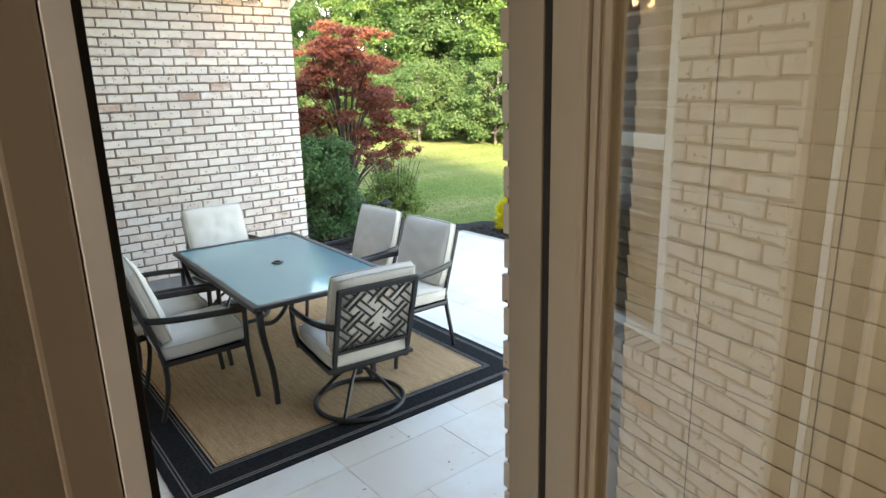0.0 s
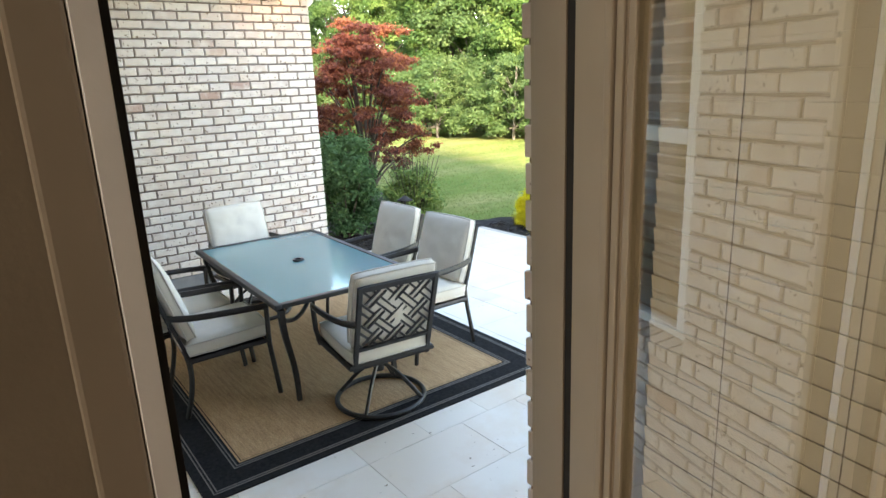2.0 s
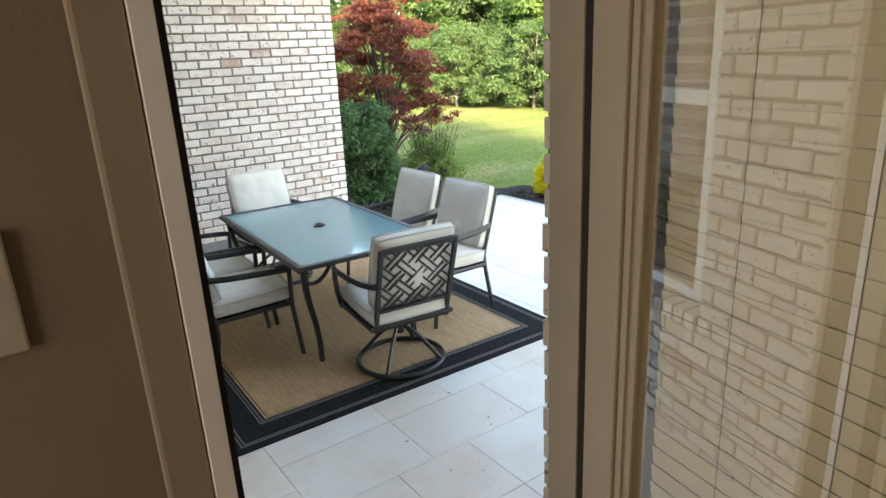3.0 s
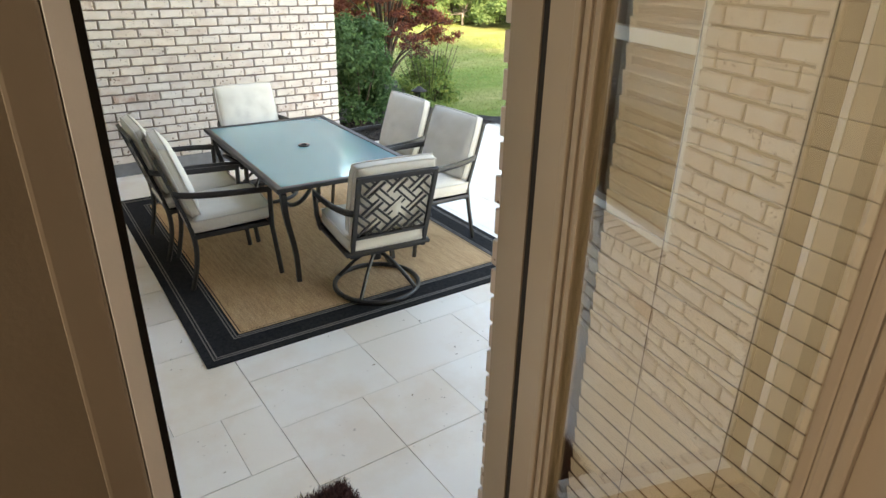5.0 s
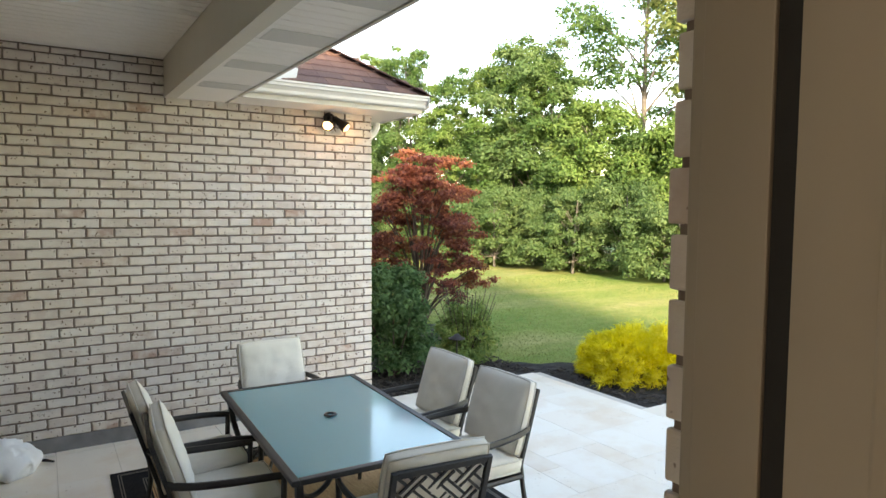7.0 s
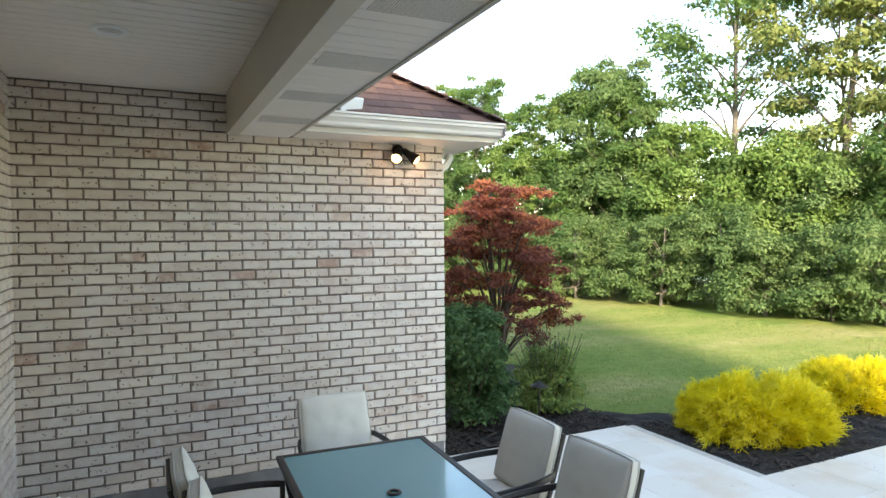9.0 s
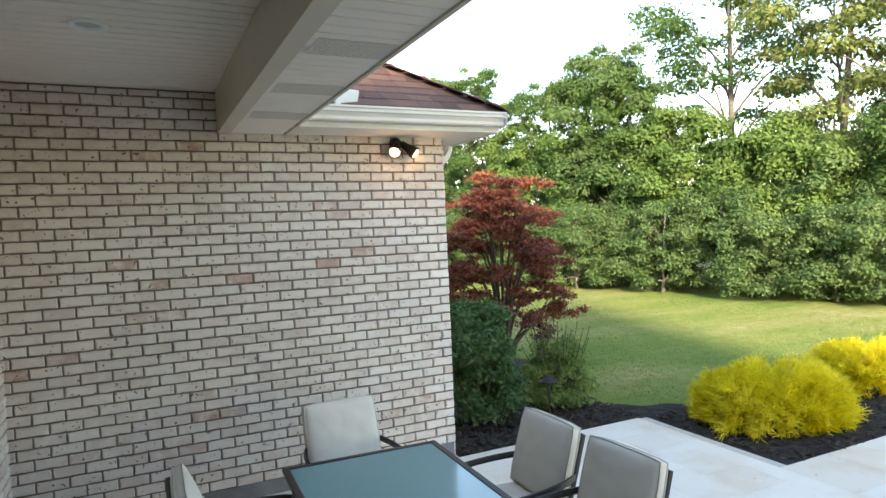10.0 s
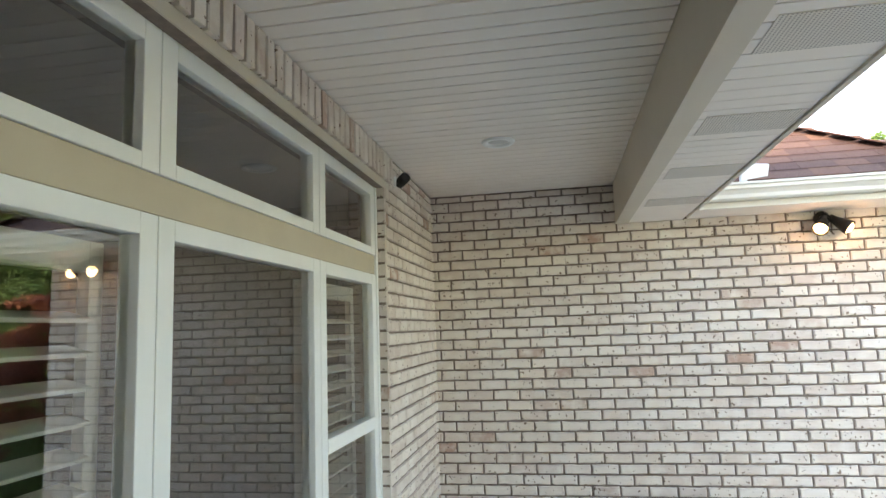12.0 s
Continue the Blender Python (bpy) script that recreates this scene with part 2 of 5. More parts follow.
def pillow(w, d, h, puff=0.25, nx=22, ny=22, seed=0):
    """A soft box cushion, w by d, h thick, with its corners rounded and its faces bulged."""
    bm = bmesh.new()
    rnd = random.Random(seed)
    ox, oy = rnd.random() * 9, rnd.random() * 9
    grid = {}
    for side in (1, -1):
        for i in range(nx + 1):
            for j in range(ny + 1):
                s, t = 2 * i / nx - 1, 2 * j / ny - 1
                # rounded square outline
                x = s * w / 2 * (1 - 0.035 * t * t * t * t)
                y = t * d / 2 * (1 - 0.035 * s * s * s * s)
                edge = max(0.0, (1 - s ** 6) * (1 - t ** 6))
                dome = (1 - s * s) * (1 - t * t)
                z = side * h / 2 * (0.50 + 0.50 * edge ** 0.45 + puff * dome)
                z += (0.007 * noise.noise((ox + s * 2.5, oy + t * 2.5, side)) + 0.003 * noise.noise((ox + s * 7, oy + t * 3, side))) * edge
                grid[side, i, j] = bm.verts.new((x, y, z))
    for side in (1, -1):
        for i in range(nx):
            for j in range(ny):
                f = [grid[side, i, j], grid[side, i + 1, j], grid[side, i + 1, j + 1], grid[side, i, j + 1]]
                bm.faces.new(f if side > 0 else f[::-1])
    border = [(i, 0) for i in range(nx)] + [(nx, j) for j in range(ny)] + [(i, ny) for i in range(nx, 0, -1)] + [(0, j) for j in range(ny, 0, -1)]
    for a, b in zip(border, border[1:] + border[:1]):
        bm.faces.new((grid[1, *a], grid[-1, *a], grid[-1, *b], grid[1, *b]))
    return bm


def piping_of(w, d, z, r=0.005):
    pts = []
    for k in range(48):
        a = 2 * math.pi * k / 48
        c, s = math.cos(a), math.sin(a)
        q = max(abs(c), abs(s))
        x, y = c / q, s / q
        pts.append((x * w / 2 * (1 - 0.035 * y ** 4) * 1.003, y * d / 2 * (1 - 0.035 * x ** 4) * 1.003, z))
    return tube(pts, r, 6, True)


# ---- bricks ----
COURSE, BRICKL, JOINT = 0.0792, 0.203, 0.013
brick_rnd = random.Random(4)


def brick_coords(x0, x1, z0, z1, depth, rnd):
    """Corner and mid-edge points of one tumbled brick whose face looks to -y at y = 0."""
    j = lambda a: rnd.uniform(-a, a)
    nx = 4
    b = 0.006
    ring = []
    for k in range(nx + 1):
        ring.append((x0 + (x1 - x0) * k / nx, z0))
    ring.append((x1, (z0 + z1) / 2))
    for k in range(nx, -1, -1):
        ring.append((x0 + (x1 - x0) * k / nx, z1))
    ring.append((x0, (z0 + z1) / 2))
    cx, cz = (x0 + x1) / 2, (z0 + z1) / 2
    outer = [(x + j(0.0022), z + j(0.0026)) for x, z in ring]
    proud = j(0.0035)
    front = []
    for x, z in outer:
        dx, dz = cx - x, cz - z
        front.append((x + max(-b, min(b, dx)), -depth + proud + j(0.0012), z + max(-b, min(b, dz))))
    mid = [(x, -depth + proud + b, z) for x, z in outer]
    back = [(x, 0.0, z) for x, z in outer]
    return front, mid, back


def brick_faces(n, base):
    f = [tuple(base + i for i in range(n))]
    for a, b in ((0, n), (n, 2 * n)):
        for i in range(n):
            k = (i + 1) % n
            f.append((base + a + i, base + b + i, base + b + k, base + a + k))
    return f


BRICK_MESHES = {}


def brick_mesh(length, height, depth, variant):
    key = (round(length, 3), round(height, 3), variant)
    if key not in BRICK_MESHES:
        fr, mi, ba = brick_coords(0, length, 0, height, depth, random.Random(variant * 77 + 5))
        me = bpy.data.meshes.new("brick")
        me.from_pydata(fr + mi + ba, [], brick_faces(len(fr), 0))
        me.materials.append(BRICK)
        BRICK_MESHES[key] = me
    return BRICK_MESHES[key]


def lay_bricks(wall, m, width, z0, z1, openings=(), single=None, depth=0.015, shift=0.0):
    """Brick facing for a wall: runs along local x from 0 to width and looks to local -y, proud of it by depth."""
    verts, faces = [], []
    rnd = random.Random(hash_of(wall.name))
    course = 0
    z = z0
    while z < z1 - 0.015:
        h = min(COURSE, z1 - z) - JOINT
        x = -BRICKL / 2 * (course % 2) + shift
        while x < width - 0.01:
            a, b = max(x, 0.0), min(x + BRICKL - JOINT, width)
            spans = [(a, b)]
            for ox0, ox1, oz0, oz1 in openings:
                if z + h > oz0 + 0.01 and z < oz1 - 0.01:
                    nxt = []
                    for s, e in spans:
                        if e <= ox0 or s >= ox1:
                            nxt.append((s, e))
                        else:
                            nxt += [q for q in ((s, min(e, ox0)), (max(s, ox1), e)) if q[1] - q[0] > 0.02]
                    spans = nxt
            for s, e in spans:
                if e - s < 0.02:
                    continue
                if single and single(s, z) and abs(e - s - BRICKL + JOINT) < 1e-6:
                    ob = new("brick", brick_mesh(e - s, h, depth, rnd.randrange(9)))
                    ob.parent = wall
                    ob.matrix_basis = m @ Matrix.Translation((s, 0, z))
                else:
                    fr, mi, ba = brick_coords(s, e, z, z + h, depth, rnd)
                    base = len(verts)
                    verts += [m @ Vector(v) for v in fr + mi + ba]
                    faces += brick_faces(len(fr), base)
            x += BRICKL
        z += COURSE
        course += 1
    me = bpy.data.meshes.new("brickwork")
    me.from_pydata([tuple(v) for v in verts], [], faces)
    me.materials.append(BRICK)
    ob = new("brickwork", me)
    ob.parent = wall
    ob["kind"] = "stuff"


def hash_of(text):
    return sum(ord(c) * (i + 3) for i, c in enumerate(text))


def structure(name, bm, mat, label, category):
    return tagged(put(name, bm, mat), label, category, kind="structure")


# ---- plan ----
WING = 3.39          # right end of the end wall
CEIL = 3.185
EAVE = 2.869
FLOOR = 0.47         # room floor behind the door
DX0, DX1 = 0.39, 1.175   # clear door opening
DOUT, DIN = -5.315, -5.545
DH = -5.44          # hinge line of the door
WY0, WY1 = -4.43, -1.43   # window opening along y
WZ0, WZ1 = 0.69, 2.96

# ground
g = bmesh.new()
bmesh.ops.create_grid(g, x_segments=90, y_segments=90, size=1.0)
for v in g.verts:
    sx, sy = v.co.x, v.co.y
    x = 6 + 900 * math.copysign(abs(sx) ** 3.2, sx)
    y = 2 + 900 * math.copysign(abs(sy) ** 3.2, sy)
    d = max(0.0, math.hypot(x - 3, y + 2) - 8)
    v.co = (x, y, -0.045 + 0.03 * noise.noise((x * 0.25, y * 0.25, 0)) * min(1, d / 4))


def lawn_material():
    m, nt, b = material("mown_lawn", 0.9)
    # stretched bands put yellow sunlit areas and greener shade into the lawn colour
    light_bands = noise_tex(nt, 0.30, 5, 0.6, coords(nt, (0.55, 1.7, 1.0)))
    col = ramp(nt, light_bands, [(0.34, (0.15, 0.235, 0.050)), (0.48, (0.235, 0.29, 0.075)), (0.60, (0.35, 0.34, 0.13)), (0.72, (0.42, 0.37, 0.17))])
    tufts = ramp(nt, noise_tex(nt, 5.5, 5, 0.7), [(0.32, (0.72, 0.78, 0.66)), (0.66, (1.12, 1.08, 1.1))])
    col = mixed(nt, 1.0, col, tufts, "MULTIPLY")
    fine = ramp(nt, noise_tex(nt, 45, 4), [(0.3, (0.7, 0.7, 0.7)), (0.7, (1.15, 1.15, 1.15))])
    col = mixed(nt, 1.0, col, fine, "MULTIPLY")
    nt.links.new(col, b.inputs["Base Color"])
    b.inputs["Specular IOR Level"].default_value = 0.15
    bump(nt, b, noise_tex(nt, 60, 4), 0.8, 0.03)
    return m


LAWN = lawn_material()
structure("ground", g, LAWN, "mown green lawn with sunlit yellowish and shaded green bands in its colour", "lawn")

# mulch bed
MULCH = plain("dark_mulch", (0.012, 0.010, 0.009), (0.035, 0.028, 0.024), 30, 0.95, 0, 1.0, 60)
# far edge of the bed as (x, y); its near edge follows the patio
BED_FAR = [(3.39, 4.6), (4.2, 4.0), (4.5, 2.0), (4.8, 1.3), (5.2, 0.85), (5.65, 0.48), (6.3, 0.08), (6.85, -0.12), (7.4, 0.10), (9.0, 0.55), (12.0, 0.4)]
bed = [(3.39, -0.08), (5.60, -0.08), (5.60, -1.75), (12.0, -1.75)] + BED_FAR[::-1]
mb = bmesh.new()


def bed_strip(bm, x0, x1, near, nx, ny):
    rows = []
    for a in range(nx + 1):
        x = x0 + (x1 - x0) * a / nx
        far = float(np.interp(x, [p[0] for p in BED_FAR], [p[1] for p in BED_FAR]))
        rows.append([bm.verts.new((x, near + (far - near) * b / ny, -0.02)) for b in range(ny + 1)])
    for p, q in zip(rows, rows[1:]):
        for b in range(ny):
            bm.faces.new((p[b], q[b], q[b + 1], p[b + 1]))


bed_strip(mb, 3.39, 5.60, -0.08, 34, 40)
bed_strip(mb, 5.60, 12.0, -1.75, 70, 34)
rings = [[mb.verts.new((5.6 + 0.24 * k * math.cos(a), 2.75 + 0.20 * k * math.sin(a), -0.015)) for a in np.linspace(0, 2 * math.pi, 28, endpoint=False)] for k in (0.4, 1.5, 2.6, 3.4)]
mb.faces.new(rings[0])
for p, q in zip(rings, rings[1:]):
    for b in range(28):
        mb.faces.new((p[b], q[b], q[(b + 1) % 28], p[(b + 1) % 28]))
for v in mb.verts:
    v.co.z += 0.022 * noise.noise(v.co * 6) + 0.012 * noise.noise(v.co * 19)
structure("mulch_bed", mb, MULCH, "dark shredded bark mulch bed along the patio", "mulch bed")
chips = bmesh.new()
crnd = random.Random(8)
for i in range(2600):
    if i % 2:
        x, y = crnd.uniform(3.42, 5.58), crnd.uniform(-0.06, 1.0)
    else:
        x, y = crnd.uniform(5.65, 8.5), crnd.uniform(-1.72, -0.1)
    l, w = crnd.uniform(0.012, 0.045), crnd.uniform(0.004, 0.01)
    add_box(chips, -l, l, -w, w, -0.004, 0.004, 0, pose(x, y, -0.004 + crnd.uniform(0, 0.012), crnd.uniform(-30, 30), crnd.uniform(-30, 30), crnd.uniform(0, 180)))
CHIP = plain("bark_chips", (0.02, 0.015, 0.012), (0.07, 0.055, 0.045), 14, 0.95)
tagged(put("bark_chips", chips, CHIP), "loose dark bark chips on the mulch bed", "bark mulch", kind="stuff")

# patio bedding under the tiles
patio = structure("patio", boxes([(0, 5.60, DOUT, -0.09, -0.10, -0.012), (0, WING - 0.002, -0.09, -0.002, -0.10, -0.012), (5.60, 11.0, -14.0, -1.76, -0.10, -0.012), (3.54, 5.60, -14.0, DOUT, -0.10, -0.012)]), GROUT, "travertine paved patio in a mixed rectangular pattern", "patio")

# ---- end wall ----
wall_north = structure("wall_north", boxes([(-0.2, WING - 0.012, 0.0, 0.12, 0.121, CEIL + 0.1)]), MORTAR, "whitewashed tumbled brick wall with dark mortar joints", "brick wall")
structure("foundation", boxes([(0.001, WING - 0.014, -0.006, 0.12, -0.12, 0.119)]), CONCRETE, "dark grey concrete foundation strip under the brick wall", "foundation")
wall_wing = structure("wall_wing_side", boxes([(WING - 0.13, WING - 0.012, 0.12, 7.0, 0.0, EAVE + 0.02)]), MORTAR, "whitewashed brick side wall of the house wing", "brick wall")

# ---- window wall ----
wall_west = structure("wall_west", boxes([(-0.22, -0.0, WY1, 0.0, 0.0, CEIL + 0.1), (-0.22, -0.0, DOUT - 0.15, WY0, 0.0, CEIL + 0.1), (-0.22, -0.0, WY0, WY1, WZ1, CEIL + 0.1), (-0.22, -0.0, WY0, WY1, 0.0, WZ0 - 0.075)]), MORTAR, "whitewashed brick wall around the tall windows", "brick wall")

# ---- door wall ----
HEAD = 2.52
wall_south = structure("wall_south", boxes([(-0.0, DX0 - 0.045, DOUT - 0.15, DOUT, -0.1, CEIL + 0.1), (DX1 + 0.045, WING, DOUT - 0.15, DOUT, -0.1, CEIL + 0.1), (DX0 - 0.045, DX1 + 0.045, DOUT - 0.15, DOUT, HEAD, CEIL + 0.1), (DX0 - 0.045, DX1 + 0.045, DOUT - 0.15, DOUT, -0.1, FLOOR - 0.14)]), MORTAR, "whitewashed brick wall around the patio door", "brick wall")
structure("wall_room_north", boxes([(-2.6, DX0 - 0.045, DIN, DOUT - 0.152, 0.0, 3.0), (DX1 + 0.045, 3.4, DIN, DOUT - 0.152, 0.0, 3.0), (DX0 - 0.045, DX1 + 0.045, DIN, DOUT - 0.152, HEAD, 3.0)]), WALLPAINT, "taupe painted room wall beside the door", "wall")

# room behind the door
WOOD, wnt, wb = material("cherry_floor", 0.3)
wv = noise_tex(wnt, 6, 6, 0.6, coords(wnt, (1.0, 9.0, 1.0)))
wnt.links.new(ramp(wnt, wv, [(0.3, (0.115, 0.035, 0.014)), (0.7, (0.20, 0.070, 0.028))]), wb.inputs["Base Color"])
bump(wnt, wb, wv, 0.1, 0.002)
floor = structure("floor", boxes([(-2.6, 3.4, -9.0, DIN, 0.0, FLOOR - 0.012), (DX0, DX1, DIN, DH - 0.02, 0.0, FLOOR - 0.012)]), WOOD, "reddish cherry wood plank floor", "floor")
structure("wall_room_south", boxes([(-2.6, 3.4, -9.12, -9.0, 0.0, 3.0)]), WALLPAINT, "plain taupe painted wall", "wall")
# opening and window are added out of view, to hold the fill lamp
structure("wall_room_west", boxes([(-2.72, -2.6, -9.12, -7.6, 0.0, 3.0), (-2.72, -2.6, -5.7, DOUT - 0.152, 0.0, 3.0), (-2.72, -2.6, -7.6, -5.7, 0.0, 1.05), (-2.72, -2.6, -7.6, -5.7, 2.65, 3.0)]), WALLPAINT, "taupe painted wall with an added opening for the fill lamp", "wall")
window_2 = tagged(new("window_2"), "unseen window added round the room's fill lamp", "window", kind="structure")
put("window_frame", boxes([(-2.70, -2.62, -7.6, -7.54, 1.05, 2.65), (-2.70, -2.62, -5.76, -5.7, 1.05, 2.65), (-2.70, -2.62, -7.54, -5.76, 1.05, 1.11), (-2.70, -2.62, -7.54, -5.76, 2.59, 2.65), (-2.70, -2.62, -6.68, -6.62, 1.11, 2.59)], 0.004), WHITE, window_2)
# area lamp added to brighten the room and the open door
wl = bpy.data.lights.new("window_daylight", "AREA")
wl.shape, wl.size, wl.size_y, wl.energy, wl.color = "RECTANGLE", 1.75, 1.45, 6.5, (1.0, 0.93, 0.82)
wlo = new("window_daylight", wl)
wlo.matrix_world = look((-2.74, -6.65, 1.85), (2.0, -6.5, 1.7))
structure("wall_room_east", boxes([(3.4, 3.52, -9.12, DOUT, -0.1, CEIL + 0.1)]), WALLPAINT, "plain taupe painted wall", "wall")
CEILPAINT = plain("ceiling_paint", (0.62, 0.58, 0.52), (0.66, 0.62, 0.56), 4, 0.8)
structure("ceiling_room", boxes([(-2.72, 3.398, -9.12, DOUT - 0.152, 3.001, 3.09)]), CEILPAINT, "plain off-white room ceiling", "ceiling")

# ---- porch ceiling ----
pc = bmesh.new()
y = -0.002
while y > DOUT + 0.02:
    y2 = max(y - 0.098, DOUT + 0.004)
    add_box(pc, 0.002, 1.463, y2 + 0.006, y, CEIL, CEIL + 0.05, 0.003)
    y = y2 - 0.004
add_box(pc, 0.002, 1.463, DOUT + 0.002, -0.002, CEIL + 0.012, CEIL + 0.08)
structure("ceiling_porch", pc, SOFFIT, "beige vinyl beadboard porch ceiling with fine grooves", "ceiling")

beam = tagged(put("porch_beam", box(1.465, 1.56, DOUT + 0.004, -0.016, EAVE, CEIL + 0.1, 0.002), SIDING), "tan aluminium-clad porch beam", "beam", kind="structure")
put("trim", box(1.460, 1.464, DOUT + 0.004, -0.016, EAVE - 0.004, EAVE + 0.018), SIDING, beam)
ps = bmesh.new()
y = -0.43
k = 0
VENTS = [(-0.94, -0.70), (-1.75, -1.51), (-2.56, -2.32), (-3.37, -3.13), (-4.18, -3.94)]
while y > DOUT + 0.02:
    y2 = max(y - 0.098, DOUT + 0.004)
    add_box(ps, 1.562, 1.96, y2 + 0.004, y, EAVE + 0.004, EAVE + 0.03, 0.002)
    y = y2 - 0.002
    k += 1
add_box(ps, 1.562, 1.96, -0.43, -0.016, EAVE + 0.004, EAVE + 0.03)
structure("soffit_porch", ps, SOFFIT, "beige vinyl eave soffit with perforated vent strips", "soffit")
VENTMAT, vnt, vb = material("perforated_soffit", 0.6)
vv = node(vnt, "ShaderNodeTexVoronoi", Scale=90.0)
vv.inputs["Randomness"].default_value = 0.0
vnt.links.new(coords(vnt), vv.inputs["Vector"])
vnt.links.new(ramp(vnt, vv.outputs[0], [(0.28, (0.16, 0.145, 0.13)), (0.42, (0.66, 0.61, 0.56))]), vb.inputs["Base Color"])
for y2, y1 in VENTS:
    v = put("soffit_vent", box(1.59, 1.95, y2, y1, EAVE + 0.0005, EAVE + 0.0035, 0.001), VENTMAT)
    tagged(v, "perforated beige vent strip in the eave soffit", "soffit vent", "soffit vents", "structure")
structure("fascia_porch", boxes([(1.96, 1.985, DOUT, -0.46, EAVE - 0.006, EAVE + 0.17)], 0.003), SIDING, "tan aluminium fascia along the porch eave", "fascia")
ROOFMAT = plain("roof_underlay", (0.10, 0.05, 0.04), (0.15, 0.08, 0.07), 8, 0.95, 0, 0.5)


def slab(quad, thick):
    bm = bmesh.new()
    a = [bm.verts.new(q) for q in quad]
    n = (Vector(quad[1]) - Vector(quad[0])).cross(Vector(quad[2]) - Vector(quad[0])).normalized() * thick
    b = [bm.verts.new(Vector(q) - n) for q in quad]
    bm.faces.new(a)
    bm.faces.new(b[::-1])
    for i in range(len(a)):
        k = (i + 1) % len(a)
        bm.faces.new((a[k], a[i], b[i], b[k]))
    return bm


ZR = EAVE + 0.19
# roof slopes out of view, their height chosen for the shadow on the patio
house_roof = structure("house_roof", slab([(1.995, 0.6, ZR), (-6.0, 0.6, ZR + 4.2), (-6.0, -13.0, ZR + 4.2), (1.995, -13.0, ZR)][::-1], 0.12), ROOFMAT, "unseen brown roof over the house and porch, sized to shade the patio", "roof")
structure("house_roof_back", slab([(-6.0, 0.6, ZR + 4.2), (-14.0, 0.6, ZR), (-14.0, -13.0, ZR), (-6.0, -13.0, ZR + 4.2)][::-1], 0.12), ROOFMAT, "unseen far slope of the brown house roof", "roof")
structure("wall_house_outer", boxes([(-13.5, -13.3, -12.5, 7.0, 0, 3.1), (-13.3, 3.4, -12.7, -12.5, 0, 3.1), (-13.3, WING - 0.15, 6.88, 7.0, 0, 3.1), (3.4, 3.52, -12.5, -9.12, 0, 3.1)]), MORTAR, "plain outer walls of the house", "wall")
# unseen roof and gable, ridge set high enough to block sun from the end wall
structure("south_roof", slab([(2.015, -4.75, ZR), (2.015, -9.0, ZR + 3.9), (3.95, -9.0, ZR + 3.9), (3.95, -4.75, ZR)][::-1], 0.12), ROOFMAT, "unseen brown roof added over the door wing to shade the patio", "roof")
structure("south_roof_back", slab([(-6.0, -9.0, ZR + 3.9), (-6.0, -13.2, ZR), (3.95, -13.2, ZR), (3.95, -9.0, ZR + 3.9)][::-1], 0.12), ROOFMAT, "unseen far slope of the added roof that shades the patio", "roof")
structure("gable_south", slab([(3.5, -4.8, ZR - 0.1), (3.5, -13.0, ZR - 0.1), (3.5, -9.0, ZR + 3.75)], 0.1), SIDING, "unseen tan gable closing the added south roof", "wall")

# ---- wing eave, gutter and hip roof ----
structure("soffit_wing", boxes([(1.99, 3.69, -0.44, -0.016, EAVE + 0.006, EAVE + 0.03), (WING + 0.004, 3.69, -0.016, 7.2, EAVE + 0.006, EAVE + 0.03)]), SOFFIT, "beige vinyl soffit under the wing eave", "soffit")
structure("fascia_wing", boxes([(1.99, 3.69, -0.462, -0.44, EAVE - 0.004, EAVE + 0.17), (3.69, 3.71, -0.462, 7.2, EAVE - 0.004, EAVE + 0.17)], 0.002), GUTTER, "cream aluminium fascia of the wing eave", "fascia")


def gutter(name, x0, x1):
    prof = [(0.0, 0.0), (-0.055, 0.0), (-0.066, 0.012), (-0.068, 0.035), (-0.085, 0.06), (-0.098, 0.068), (-0.098, 0.092), (-0.112, 0.096), (-0.112, 0.112), (-0.104, 0.112), (-0.104, 0.10), (-0.08, 0.098), (-0.06, 0.04), (-0.05, 0.008), (-0.004, 0.008), (-0.004, 0.112), (0.0, 0.112)]
    bm = bmesh.new()
    a = [bm.verts.new((x0, y, z)) for y, z in prof]
    b = [bm.verts.new((x1, y, z)) for y, z in prof]
    n = len(prof)
    for i in range(n):
        k = (i + 1) % n
        bm.faces.new((a[i], b[i], b[k], a[k]))
    bmesh.ops.recalc_face_normals(bm, faces=bm.faces[:])
    return bm


gt = thing("gutter", "cream aluminium rain gutter along the wing eave", "gutter", at=pose(0, -0.464, EAVE + 0.04))
part("trough", gutter("trough", 2.0, 3.72), GUTTER, gt)
part("end_cap", box(3.721, 3.726, -0.112, 0.0, 0.0, 0.112, 0.002), GUTTER, gt)
gt2 = thing("gutter", "cream aluminium rain gutter round the wing side", "gutter", at=pose(3.712, 0, EAVE + 0.04, 0, 0, 90))
part("trough", gutter("trough", -0.45, 7.0), GUTTER, gt2)
ds = thing("downspout", "cream downspout elbow under the wing eave", "downspout")
part("elbow", tube([(3.66, 0.42, EAVE + 0.04), (3.66, 0.42, EAVE - 0.04), (3.63, 0.42, EAVE - 0.10), (3.55, 0.42, EAVE - 0.17), (3.47, 0.42, EAVE - 0.22), (3.435, 0.42, EAVE - 0.30)], 0.04, 8, flat=0.75), GUTTER, ds)
part("pipe", tube([(3.435, 0.42, EAVE - 0.29), (3.435, 0.42, 0.02)], 0.04, 8, flat=0.75), GUTTER, ds)
kick = tagged(put("kickout_flashing", moved(box(-0.10, 0.10, -0.012, 0.012, 0, 0.13, 0.01), pose(2.345, -0.49, EAVE + 0.155, 20, 0, 18)), WHITE), "white kick-out flashing at the end of the gutter", "flashing")
PITCH = 0.68
